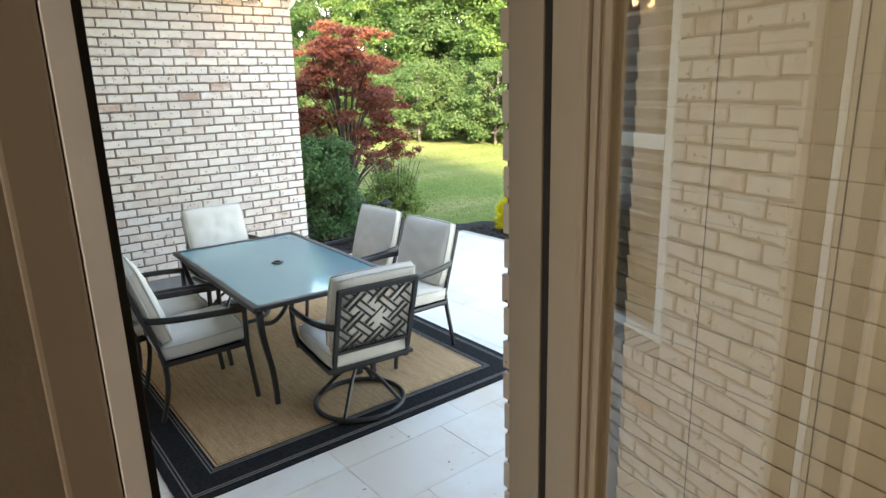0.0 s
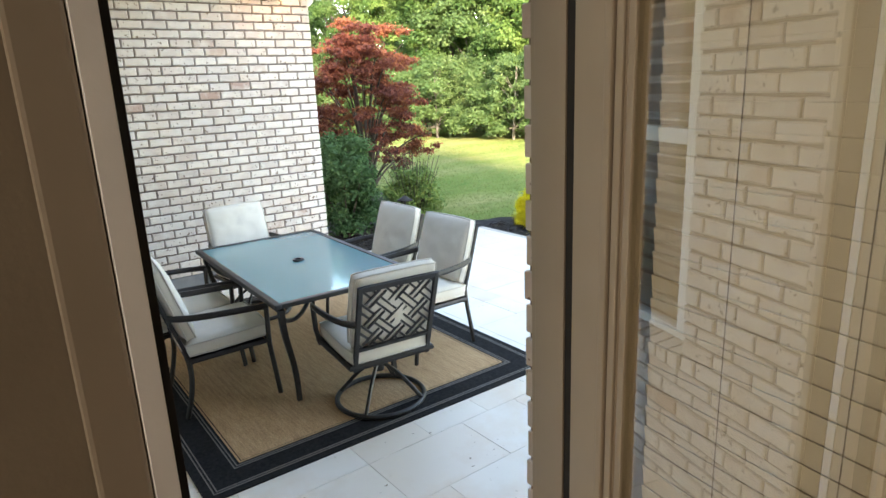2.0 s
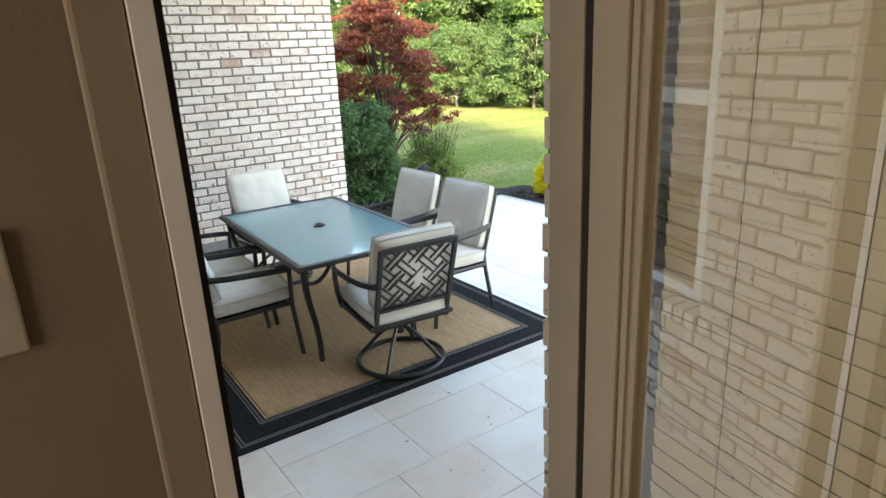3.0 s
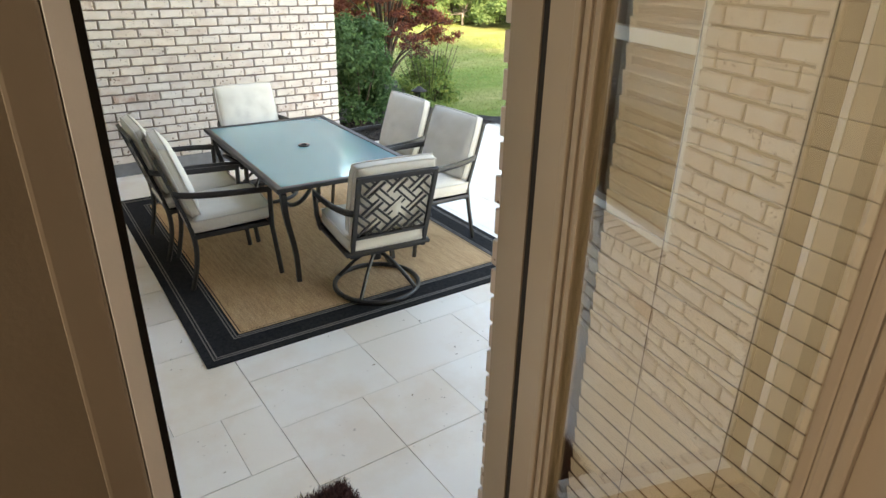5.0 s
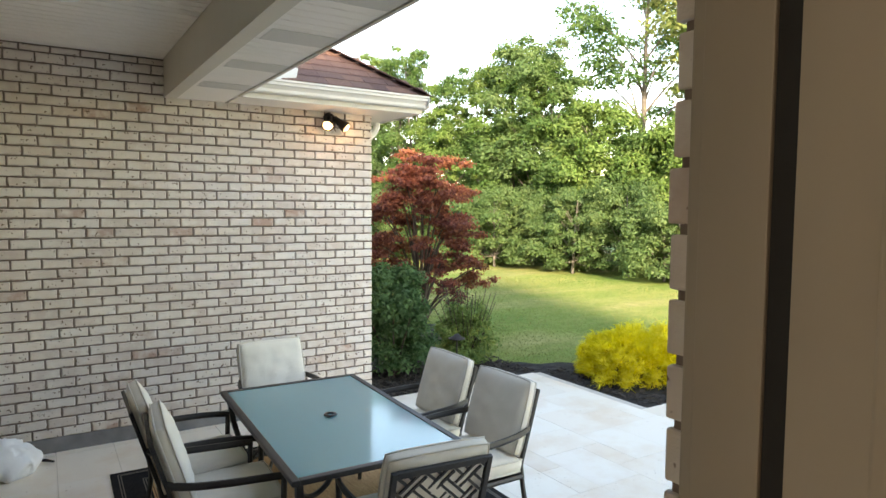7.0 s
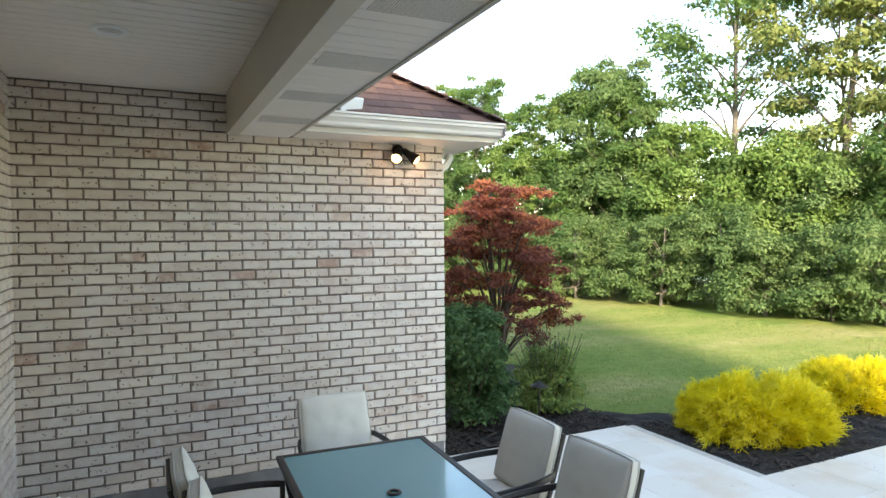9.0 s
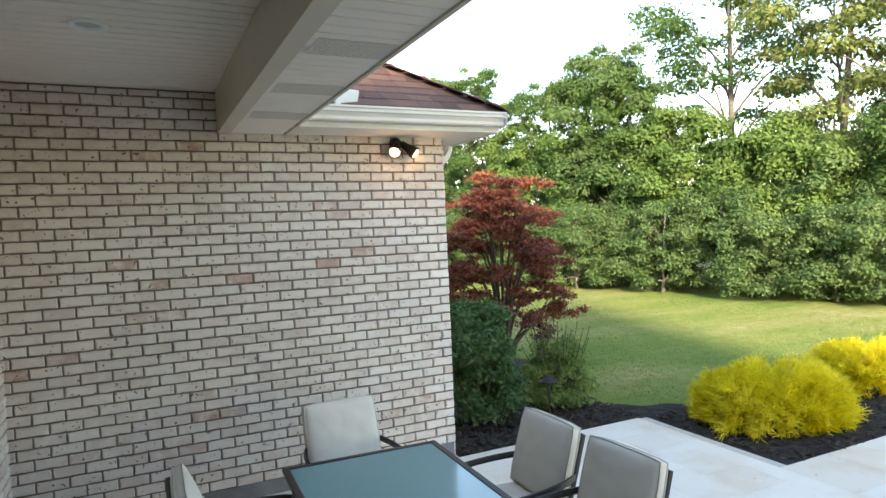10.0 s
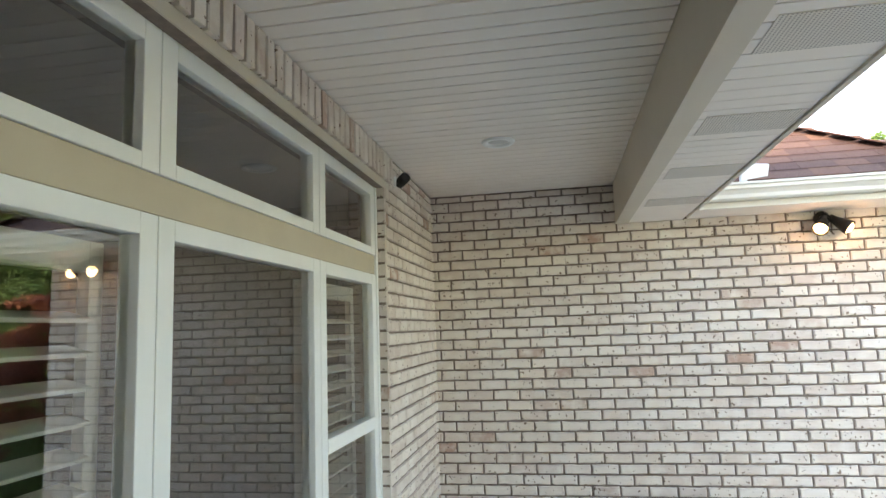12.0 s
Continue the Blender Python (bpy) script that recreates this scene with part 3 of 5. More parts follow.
RX, RY, RZ = 3.76, -0.51, EAVE + 0.165
SH, snt, sb = material("shingle", 0.95)
scol = ramp(snt, chance(snt), [(0.0, (0.105, 0.055, 0.046)), (0.3, (0.15, 0.082, 0.066)), (0.6, (0.185, 0.105, 0.082)), (0.85, (0.23, 0.12, 0.085)), (1.0, (0.125, 0.075, 0.066))])
scol = mixed(snt, 1.0, scol, ramp(snt, noise_tex(snt, 160, 3), [(0.3, (0.6, 0.6, 0.6)), (0.7, (1.25, 1.25, 1.25))]), "MULTIPLY")
snt.links.new(scol, sb.inputs["Base Color"])
bump(snt, sb, noise_tex(snt, 200, 3), 0.6, 0.004)
TOP = 2.6
wing_roof = structure("wing_roof", slab([(-2.0, RY + TOP, RZ + TOP * PITCH - 0.015), (1.62, RY + 0.9, RZ + 0.9 * PITCH - 0.015), (1.62, RY, RZ - 0.015), (RX, RY, RZ - 0.015), (RX - TOP, RY + TOP, RZ + TOP * PITCH - 0.015)], 0.02), ROOFMAT, "reddish brown shingle hip roof of the wing", "roof")
put("side_slope", slab([(RX, RY, RZ - 0.015), (RX, 7.3, RZ - 0.015), (RX - TOP, 7.3, RZ + TOP * PITCH - 0.015), (RX - TOP, RY + TOP, RZ + TOP * PITCH - 0.015)], 0.02), ROOFMAT, wing_roof)

# ---- window unit ----
GX = -0.058
window_1 = tagged(new("window_1"), "tall white vinyl window wall with transoms and a tan band", "window", kind="structure")
bays = [(-2.346, -1.47), (-3.516, -2.346), (-4.39, -3.516)]
for i, (y0, y1) in enumerate(bays):
    for z0, z1 in ((2.55, WZ1), (WZ0 + 0.01, 2.436)):
        rows = [(GX - 0.05, GX + 0.012, y0 + 0.002, y0 + 0.075, z0, z1), (GX - 0.05, GX + 0.012, y1 - 0.075, y1 - 0.002, z0, z1),
                (GX - 0.05, GX + 0.012, y0 + 0.075, y1 - 0.075, z0, z0 + 0.045), (GX - 0.05, GX + 0.012, y0 + 0.075, y1 - 0.075, z1 - 0.06, z1)]
        if i != 1 and z0 < 1:
            rows.append((GX - 0.05, GX + 0.014, y0 + 0.075, y1 - 0.075, 1.571, 1.637))
        put("window_frame", boxes(rows, 0.004), WHITE, window_1)
        panes = [(z0 + 0.045, z1 - 0.06)]
        if i != 1 and z0 < 1:
            panes = [(z0 + 0.045, 1.571), (1.637, z1 - 0.06)]
        for p0, p1 in panes:
            pane_box("pane", box(GX - 0.022, GX - 0.016, y0 + 0.076, y1 - 0.076, p0 + 0.001, p1 - 0.001), (1, 0, 0), window_1, GLASS)
put("window_jamb", boxes([(GX - 0.05, GX + 0.018, WY0 + 0.002, WY0 + 0.039, WZ0 + 0.01, WZ1), (GX - 0.05, GX + 0.018, WY1 - 0.039, WY1 - 0.002, WZ0 + 0.01, WZ1)], 0.004), WHITE, window_1)
put("band", box(GX - 0.05, GX + 0.006, WY0 + 0.041, WY1 - 0.041, 2.438, 2.548, 0.003), TANPAINT, window_1, "tan painted band between the windows and transoms")
# rowlock sill: bricks on edge, sloping out
sill = thing("window_sill", "sloping sill of whitewashed bricks set on edge", "window sill")
y = WY0
i = 0
while y < WY1 - 0.03:
    vs = box(-0.11, 0.035, y + 0.005, min(y + 0.069, WY1 - 0.002), WZ0 - 0.07, WZ0, 0.005)
    for v in vs.verts:
        v.co.z -= max(0, v.co.x + 0.06) * 0.22
        v.co.x += brick_rnd.uniform(-0.002, 0.002)
    part("brick", vs, BRICK, sill)
    y += 0.076
part("mortar", box(-0.12, 0.02, WY0, WY1, WZ0 - 0.074, WZ0 - 0.022), MORTAR, sill)
# soldier course above the window
lintel = thing("soldier_course", "upright whitewashed bricks over the window", "lintel")
y = WY0 - 0.12
while y < WY1 + 0.10:
    vs = box(-0.06, 0.024, y + 0.007, y + 0.066, WZ1 + 0.05, CEIL - 0.008, 0.005)
    for v in vs.verts:
        v.co.x += brick_rnd.uniform(-0.003, 0.003)
        v.co.y += brick_rnd.uniform(-0.002, 0.002)
    part("brick", vs, BRICK, lintel)
    y += 0.0765
structure("lintel_steel", box(-0.12, 0.008, WY0 - 0.1, WY1 + 0.1, WZ1 + 0.001, WZ1 + 0.048, 0.003), SIDING, "tan painted steel lintel above the window", "lintel")

# plantation shutters in the outer bays
SHUT = plain("shutter_paint", (0.58, 0.56, 0.52), (0.62, 0.60, 0.56), 5, 0.5)
for y0, y1 in ((-4.34, -3.57), (-2.29, -1.53)):
    sh = thing("plantation_shutter", "white louvred plantation shutter behind the window", "shutter", "plantation shutters")
    part("frame", boxes([(-0.20, -0.165, y0, y0 + 0.05, WZ0 + 0.03, 2.36), (-0.20, -0.165, y1 - 0.05, y1, WZ0 + 0.03, 2.36), (-0.20, -0.165, y0 + 0.05, y1 - 0.05, WZ0 + 0.03, WZ0 + 0.11), (-0.20, -0.165, y0 + 0.05, y1 - 0.05, 2.28, 2.36)], 0.003), SHUT, sh)
    z = WZ0 + 0.15
    while z < 2.25:
        part("slat", moved(box(-0.042, 0.042, y0 + 0.052, y1 - 0.052, -0.006, 0.006, 0.004), pose(-0.183, 0, z, 0, 14, 0)), SHUT, sh)
        z += 0.083
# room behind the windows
# taupe kept dark so that the wall colour carries the unlit room's dimness
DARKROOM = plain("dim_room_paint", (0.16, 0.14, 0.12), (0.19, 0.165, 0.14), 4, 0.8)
structure("room_behind_windows", boxes([(-4.6, -4.5, DOUT - 0.148, 0.0, 0, 3.1), (-4.5, -0.22, 0.002, 0.1, 0, 3.1), (-4.5, -0.221, DOUT - 0.148, DOUT - 0.10, 0, 3.1)]), DARKROOM, "taupe walls behind the windows, the room's dimness put into their colour", "wall")
structure("ceiling_den", boxes([(-4.5, -0.222, DOUT - 0.099, 0.001, 3.0, 3.098)]), CEILPAINT, "pale ceiling of the room behind the windows", "ceiling")
DEN_LIGHTS = [(-1.0, -2.0, True), (-0.54, -1.95, False)]
for n, (lx, ly, lit) in enumerate(DEN_LIGHTS):
    dn = thing("recessed_light", "lit round recessed light in the room ceiling" if lit else "unlit round recessed light in the room ceiling", "ceiling light", at=pose(lx, ly, 2.998))
    part("trim_ring", lathe([(0.062, 0.0), (0.066, -0.006), (0.088, -0.008), (0.094, 0.0)], 28), WHITE, dn, "", True)
    part("lens", lathe([(0.0, -0.004), (0.04, -0.0035), (0.063, 0.001)], 28), glow("warm_lens", (1.0, 0.62, 0.25), 4.0) if lit else WHITE, dn)
structure("floor_den", boxes([(-4.499, -0.222, DOUT - 0.098, 0.0, -0.05, FLOOR)]), WOOD, "dark wood floor of the room behind the windows", "floor")


# ---- patio door ----
door_frame = structure("door_frame", boxes([(DX0 - 0.044, DX0 - 0.016, DIN - 0.005, DOUT - 0.045, FLOOR - 0.1, HEAD - 0.002), (DX1, DX1 + 0.044, DH, DOUT - 0.045, FLOOR - 0.1, HEAD - 0.002), (DX0, DX1, DIN - 0.005, DOUT - 0.045, HEAD - 0.045, HEAD - 0.002)], 0.002), DOORPAINT, "beige painted patio door frame", "door frame")
put("brickmould", boxes([(DX0 - 0.043, DX0 - 0.006, DOUT - 0.044, DOUT - 0.022, FLOOR - 0.03, HEAD - 0.01), (DX1 + 0.012, DX1 + 0.043, DOUT - 0.045, DOUT - 0.022, FLOOR - 0.03, HEAD - 0.01)], 0.004), DOORPAINT, door_frame)
put("weatherstrip", boxes([(DX0 - 0.016, DX0 - 0.012, DH + 0.02, DH + 0.075, FLOOR + 0.01, HEAD - 0.05), (DX1 + 0.004, DX1 + 0.03, DH - 0.031, DH - 0.001, FLOOR + 0.01, HEAD - 0.05)]), RUBBER, door_frame)
put("jamb_strip", box(DX0 - 0.016, DX0 - 0.012, DH - 0.005, DH + 0.018, FLOOR + 0.02, HEAD - 0.05, 0.001), SILL, door_frame, "bare aluminium strip")
put("edge_strip", box(DX0 - 0.029, DX0 - 0.004, DIN - 0.030, DIN - 0.016, FLOOR + 0.02, HEAD - 0.05, 0.0008), SILL, door_frame, "bare aluminium strip")
put("gasket", box(DX0 - 0.0155, DX0 + 0.008, DIN - 0.0155, DIN + 0.022, FLOOR + 0.01, HEAD - 0.05, 0.002), RUBBER, door_frame)
casing = structure("trim", boxes([(DX0 - 0.082, DX0 - 0.030, DIN - 0.024, DIN - 0.006, FLOOR, HEAD + 0.06), (DX1 + 0.06, DX1 + 0.15, DIN - 0.024, DIN - 0.006, FLOOR, HEAD + 0.06), (DX0 - 0.125, DX1 + 0.14, DIN - 0.0245, DIN - 0.0065, HEAD + 0.06, HEAD + 0.15)], 0.005), TRIMPAINT, "taupe painted door casing", "door casing")
threshold = thing("threshold", "white aluminium door threshold with wooden nosing", "threshold")
part("sill_plate", box(DX0, DX1, DH + 0.035, DOUT - 0.04, FLOOR - 0.045, FLOOR + 0.004, 0.004), SILL, threshold)
part("nosing", box(DX0, DX1, DH - 0.02, DH + 0.034, FLOOR - 0.07, FLOOR + 0.012, 0.006), plain("oak_nosing", (0.42, 0.27, 0.15), (0.50, 0.33, 0.19), 30, 0.4), threshold)
step = thing("door_step", "row of whitewashed bricks on edge under the threshold", "door step")
x = DX0 - 0.04
while x < DX1 + 0.03:
    vs = box(x + 0.004, x + 0.066, DOUT - 0.04, DOUT + 0.035, FLOOR - 0.135, FLOOR - 0.012, 0.006)
    for v in vs.verts:
        v.co.z -= max(0, v.co.y - DOUT + 0.04) * 0.15
        v.co += Vector((brick_rnd.uniform(-0.002, 0.002), brick_rnd.uniform(-0.002, 0.002), 0))
    part("brick", vs, BRICK, step)
    x += 0.074
part("mortar", box(DX0 - 0.04, DX1 + 0.04, DOUT - 0.042, DOUT + 0.026, FLOOR - 0.138, FLOOR - 0.034), MORTAR, step)

# the leaf, open into the room
DOOR_TURN = -9.2
DL, DT, DB, DTOP = 0.80, 0.045, FLOOR + 0.022, HEAD - 0.05
door_1 = tagged(new("door_1"), "beige glazed patio door standing open into the room", "door", kind="structure")
door_1.matrix_basis = pose(DX1 - 0.012, DH - 0.032, 0, 0, 0, DOOR_TURN)
# local: the leaf runs to -y, its outer face looks to -x
GZ0, GZ1 = FLOOR + 0.29, DTOP - 0.15
put("leaf", boxes([(0, DT, -0.14, 0, DB, DTOP), (0, DT, -DL, -DL + 0.14, DB, DTOP), (0, DT, -DL + 0.14, -0.14, DB, GZ0 - 0.02), (0, DT, -DL + 0.14, -0.14, GZ1 + 0.02, DTOP)], 0.002), DOORPAINT, door_1)
for off, (a, d) in enumerate(((0.0, 0.012), (0.022, 0.007), (0.045, 0.003))):
    i0 = 0.087 + a
    put("moulding", boxes([(-d, 0.0, -i0 - 0.018, -i0, GZ0 - 0.04 + a, GZ1 + 0.04 - a), (-d, 0.0, -DL + i0, -DL + i0 + 0.018, GZ0 - 0.04 + a, GZ1 + 0.04 - a), (-d, 0.0, -DL + i0 + 0.018, -i0 - 0.018, GZ0 - 0.04 + a, GZ0 - 0.022 + a), (-d, 0.0, -DL + i0 + 0.018, -i0 - 0.018, GZ1 + 0.022 - a, GZ1 + 0.04 - a)], 0.004), DOORPAINT, door_1)
pane_box("pane", box(0.012, 0.018, -DL + 0.141, -0.141, GZ0 - 0.018, GZ1 + 0.018), (-1, 0, 0), door_1, DOORGLASS)
BLIND = plain("tan_blind_slat", (0.66, 0.60, 0.49), (0.70, 0.64, 0.53), 6, 0.5, 0, 0.05)
CORD = plain("blind_cord", (0.16, 0.13, 0.10), (0.22, 0.18, 0.14), 30, 0.9)
blind = thing("door_blind", "closed tan slatted blind hung behind the glass of the door", "blind", at=door_1.matrix_basis.copy())
part("head_rail", box(DT + 0.002, DT + 0.042, -DL + 0.135, -0.135, GZ1 + 0.02, GZ1 + 0.065, 0.003), BLIND, blind)
part("bottom_rail", box(DT + 0.014, DT + 0.032, -DL + 0.14, -0.14, GZ0 - 0.045, GZ0 - 0.020, 0.003), BLIND, blind)
slat_mesh = mesh_of(moved(box(-0.0014, 0.0014, -DL + 0.14, -0.14, -0.0228, 0.0228, 0.001), pose(0, 0, 0, 0, -8, 0)), "slat", BLIND)
sz = GZ0
while sz < GZ1 + 0.02:
    o = new("slat", slat_mesh)
    o.parent = blind
    o.matrix_basis = pose(DT + 0.024, 0, sz)
    sz += 0.0435
for cy in (-DL + 0.30, -0.30):
    part("ladder_cord", box(DT + 0.0180, DT + 0.0190, cy - 0.0008, cy + 0.0008, GZ0 - 0.03, GZ1 + 0.03), CORD, blind)
hinge_metal = plain("hinge_brass", (0.30, 0.24, 0.15), (0.36, 0.29, 0.19), 20, 0.35, 0.9)
for z in (0.69, 1.45, 2.25):
    put("hinge", moved(lathe([(0.0, 0), (0.007, 0), (0.007, 0.09), (0.0, 0.09)], 10), pose(0.05, 0.004, z)), hinge_metal, door_1)
switch = thing("light_switch", "white plastic light switch plate on the taupe wall", "light switch", at=pose(0.170, DIN - 0.001, 1.632))
part("plate", box(-0.042, 0.042, -0.008, 0.0, -0.065, 0.065, 0.003), plain("switch_plastic", (0.38, 0.35, 0.30), (0.42, 0.39, 0.33), 9, 0.4), switch)
SWITCHP = plain("toggle_plastic", (0.36, 0.33, 0.28), (0.40, 0.37, 0.31), 9, 0.4)
part("toggle_slot", box(-0.007, 0.007, -0.0095, -0.008, -0.014, 0.014, 0.0005), SWITCHP, switch)
part("toggle", box(-0.0045, 0.0045, -0.020, -0.0095, 0.0, 0.010, 0.002), SWITCHP, switch)
for z in (-0.042, 0.042):
    part("screw", moved(lathe([(0.0, 0.0015), (0.003, 0.0012), (0.0035, 0.0)], 10), pose(0, -0.008, z, 90, 0, 0)), SWITCHP, switch)


# ---- rug ----
RUGX0, RUGX1, RUGY0, RUGY1 = -1.142, 1.142, -1.405, 1.405
BORDER = 0.25
JUTE, jnt, jb = material("woven_jute", 0.95)
jw = node(jnt, "ShaderNodeTexWave", Scale=70.0, Distortion=3.0, Detail=2.0)
jw.inputs["Detail Scale"].default_value = 3.0
jw.bands_direction = "Y"
jnt.links.new(coords(jnt), jw.inputs["Vector"])
jstreak = noise_tex(jnt, 5, 6, 0.75, coords(jnt, (12.0, 1.0, 1.0)))
jcol = ramp(jnt, jstreak, [(0.30, (0.34, 0.185, 0.088)), (0.5, (0.66, 0.40, 0.205)), (0.70, (0.80, 0.56, 0.33))])
jcol = mixed(jnt, 0.5, jcol, ramp(jnt, noise_tex(jnt, 120, 2), [(0.3, (0.24, 0.13, 0.062)), (0.7, (0.78, 0.53, 0.31))]))
jnt.links.new(jcol, jb.inputs["Base Color"])
bump(jnt, jb, jw.outputs[1], 0.5, 0.004)
BLACKRUG = plain("black_woven_border", (0.014, 0.013, 0.014), (0.030, 0.028, 0.028), 60, 0.95, 0, 0.8, 250)
LINE = plain("grey_rug_line", (0.15, 0.14, 0.13), (0.22, 0.20, 0.18), 90, 0.95, 0, 0.6, 250)
for m in (BLACKRUG, LINE, JUTE):
    m.node_tree.nodes["Principled BSDF"].inputs["Specular IOR Level"].default_value = 0.12
rug = thing("area_rug", "jute-coloured outdoor rug with a black striped border", "rug", at=pose(2.048, -2.147, 0, 0, 0, -1.1))


def frame_ring(a, b, z0, z1):
    """A flat frame between the insets a and b of the rug's outline."""
    x0, x1, y0, y1 = RUGX0, RUGX1, RUGY0, RUGY1
    return boxes([(x0 + a, x1 - a, y0 + a, y0 + b, z0, z1), (x0 + a, x1 - a, y1 - b, y1 - a, z0, z1), (x0 + a, x0 + b, y0 + b, y1 - b, z0, z1), (x1 - b, x1 - a, y0 + b, y1 - b, z0, z1)])


part("border", frame_ring(0.0, BORDER, 0.001, 0.009), BLACKRUG, rug)
part("field", box(RUGX0 + BORDER, RUGX1 - BORDER, RUGY0 + BORDER, RUGY1 - BORDER, 0.001, 0.0095), JUTE, rug)
for a in (0.045, 0.062, 0.195, 0.212):
    part("stripe", frame_ring(a, a + 0.007, 0.009, 0.0105), LINE, rug)
part("stripe", frame_ring(0.234, 0.244, 0.009, 0.0105), JUTE, rug)

# ---- dining table ----
TABLE_GLASS = bpy.data.materials.new("table_glass")
TABLE_GLASS.use_nodes = True
tg = TABLE_GLASS.node_tree
tb = tg.nodes["Principled BSDF"]
tb.inputs["Base Color"].default_value = (0.15, 0.39, 0.42, 1)
tb.inputs["Roughness"].default_value = 0.12
tb.inputs["IOR"].default_value = 1.5
tb.inputs["Coat Weight"].default_value = 0.5
tb.inputs["Coat Roughness"].default_value = 0.06
tt = node(tg, "ShaderNodeBsdfTransparent", Color=(0.80, 0.90, 0.90, 1))
tm = tg.nodes.new("ShaderNodeMixShader")
tm.inputs[0].default_value = 0.84
tg.links.new(tt.outputs[0], tm.inputs[1])
tg.links.new(tb.outputs[0], tm.inputs[2])
tg.links.new(tm.outputs[0], tg.nodes["Material Output"].inputs[0])
bump(tg, tb, noise_tex(tg, 26, 3), 0.03, 0.004)
TW, TL, TH = 0.97, 1.645, 0.695
table = thing("dining_table", "rectangular patio table with a frosted glass top and dark metal frame", "table", at=pose(2.015, -2.255, 0.0105, 0, 0, -2.2))
part("glass_top", box(-TW / 2 + 0.03, TW / 2 - 0.03, -TL / 2 + 0.03, TL / 2 - 0.03, TH - 0.012, TH - 0.005), TABLE_GLASS, table, "tinted frosted glass")
part("frame", boxes([(-TW / 2, -TW / 2 + 0.04, -TL / 2, TL / 2, TH - 0.028, TH), (TW / 2 - 0.04, TW / 2, -TL / 2, TL / 2, TH - 0.028, TH), (-TW / 2 + 0.04, TW / 2 - 0.04, -TL / 2, -TL / 2 + 0.04, TH - 0.028, TH), (-TW / 2 + 0.04, TW / 2 - 0.04, TL / 2 - 0.04, TL / 2, TH - 0.028, TH)], 0.006), METALDARK, table)
part("apron", boxes([(-TW / 2 + 0.05, -TW / 2 + 0.07, -TL / 2 + 0.06, TL / 2 - 0.06, TH - 0.085, TH - 0.03), (TW / 2 - 0.07, TW / 2 - 0.05, -TL / 2 + 0.06, TL / 2 - 0.06, TH - 0.085, TH - 0.03), (-TW / 2 + 0.07, TW / 2 - 0.07, -0.02, 0.02, TH - 0.05, TH - 0.03)], 0.003), METALDARK, table)
part("umbrella_ring", moved(lathe([(0.022, 0), (0.022, 0.012), (0.036, 0.012), (0.040, 0.006), (0.036, 0.002)], 24), pose(0, 0, TH - 0.006)), METALDARK, table)
for sx in (-1, 1):
    for sy in (-1, 1):
        part("leg", tube(bez((sx * (TW / 2 - 0.05), sy * (TL / 2 - 0.06), TH - 0.05), (sx * (TW / 2 - 0.06), sy * (TL / 2 - 0.10), TH * 0.55), (sx * (TW / 2 - 0.16), sy * (TL / 2 - 0.20), TH * 0.45), (sx * (TW / 2 - 0.145), sy * (TL / 2 - 0.17), 0.0), 14), 0.024, 4, taper=0.8), METALDARK, table)
        part("brace", tube(bez((sx * (TW / 2 - 0.07), sy * (TL / 2 - 0.10), TH - 0.10), (sx * (TW / 2 - 0.10), sy * (TL / 2 - 0.22), TH - 0.20), (sx * 0.22, sy * 0.55, TH - 0.28), (sx * 0.08, sy * 0.42, TH - 0.05), 12), 0.014, 6), METALDARK, table)


# ---- chairs ----
def lattice(parent, w, h, m):
    """Basket-weave lattice of paired flat bars inside a w by h back frame."""
    step, half = 0.135, 0.026
    for fam in (1, -1):
        for k in range(-4, 5):
            for off in (-half, half):
                c = k * step + off
                run = []
                # points of the bar: x - fam * z = c, with u = x + fam * z along it
                for u in np.linspace(-0.8, 0.8, 321):
                    x, z = (u + c) / 2, fam * (u - c) / 2
                    mm = round(u / step)
                    broken = (k + mm + (fam < 0)) % 2 == 1 and abs(u / step - mm) < (half + 0.011) / step
                    if abs(x) < w / 2 and abs(z) < h / 2 and not broken:
                        run.append((x, 0, z))
                        continue
                    if len(run) > 5:
                        part("lattice_bar", moved(tube([run[0], run[-1]], 0.0088, 4, flat=0.6), m), METALDARK, parent)
                    run = []
                if len(run) > 5:
                    part("lattice_bar", moved(tube([run[0], run[-1]], 0.0088, 4, flat=0.6), m), METALDARK, parent)


CW, CD = 0.56, 0.52
SEATZ, BACKTOP, ARMZ = 0.34, 0.845, 0.59


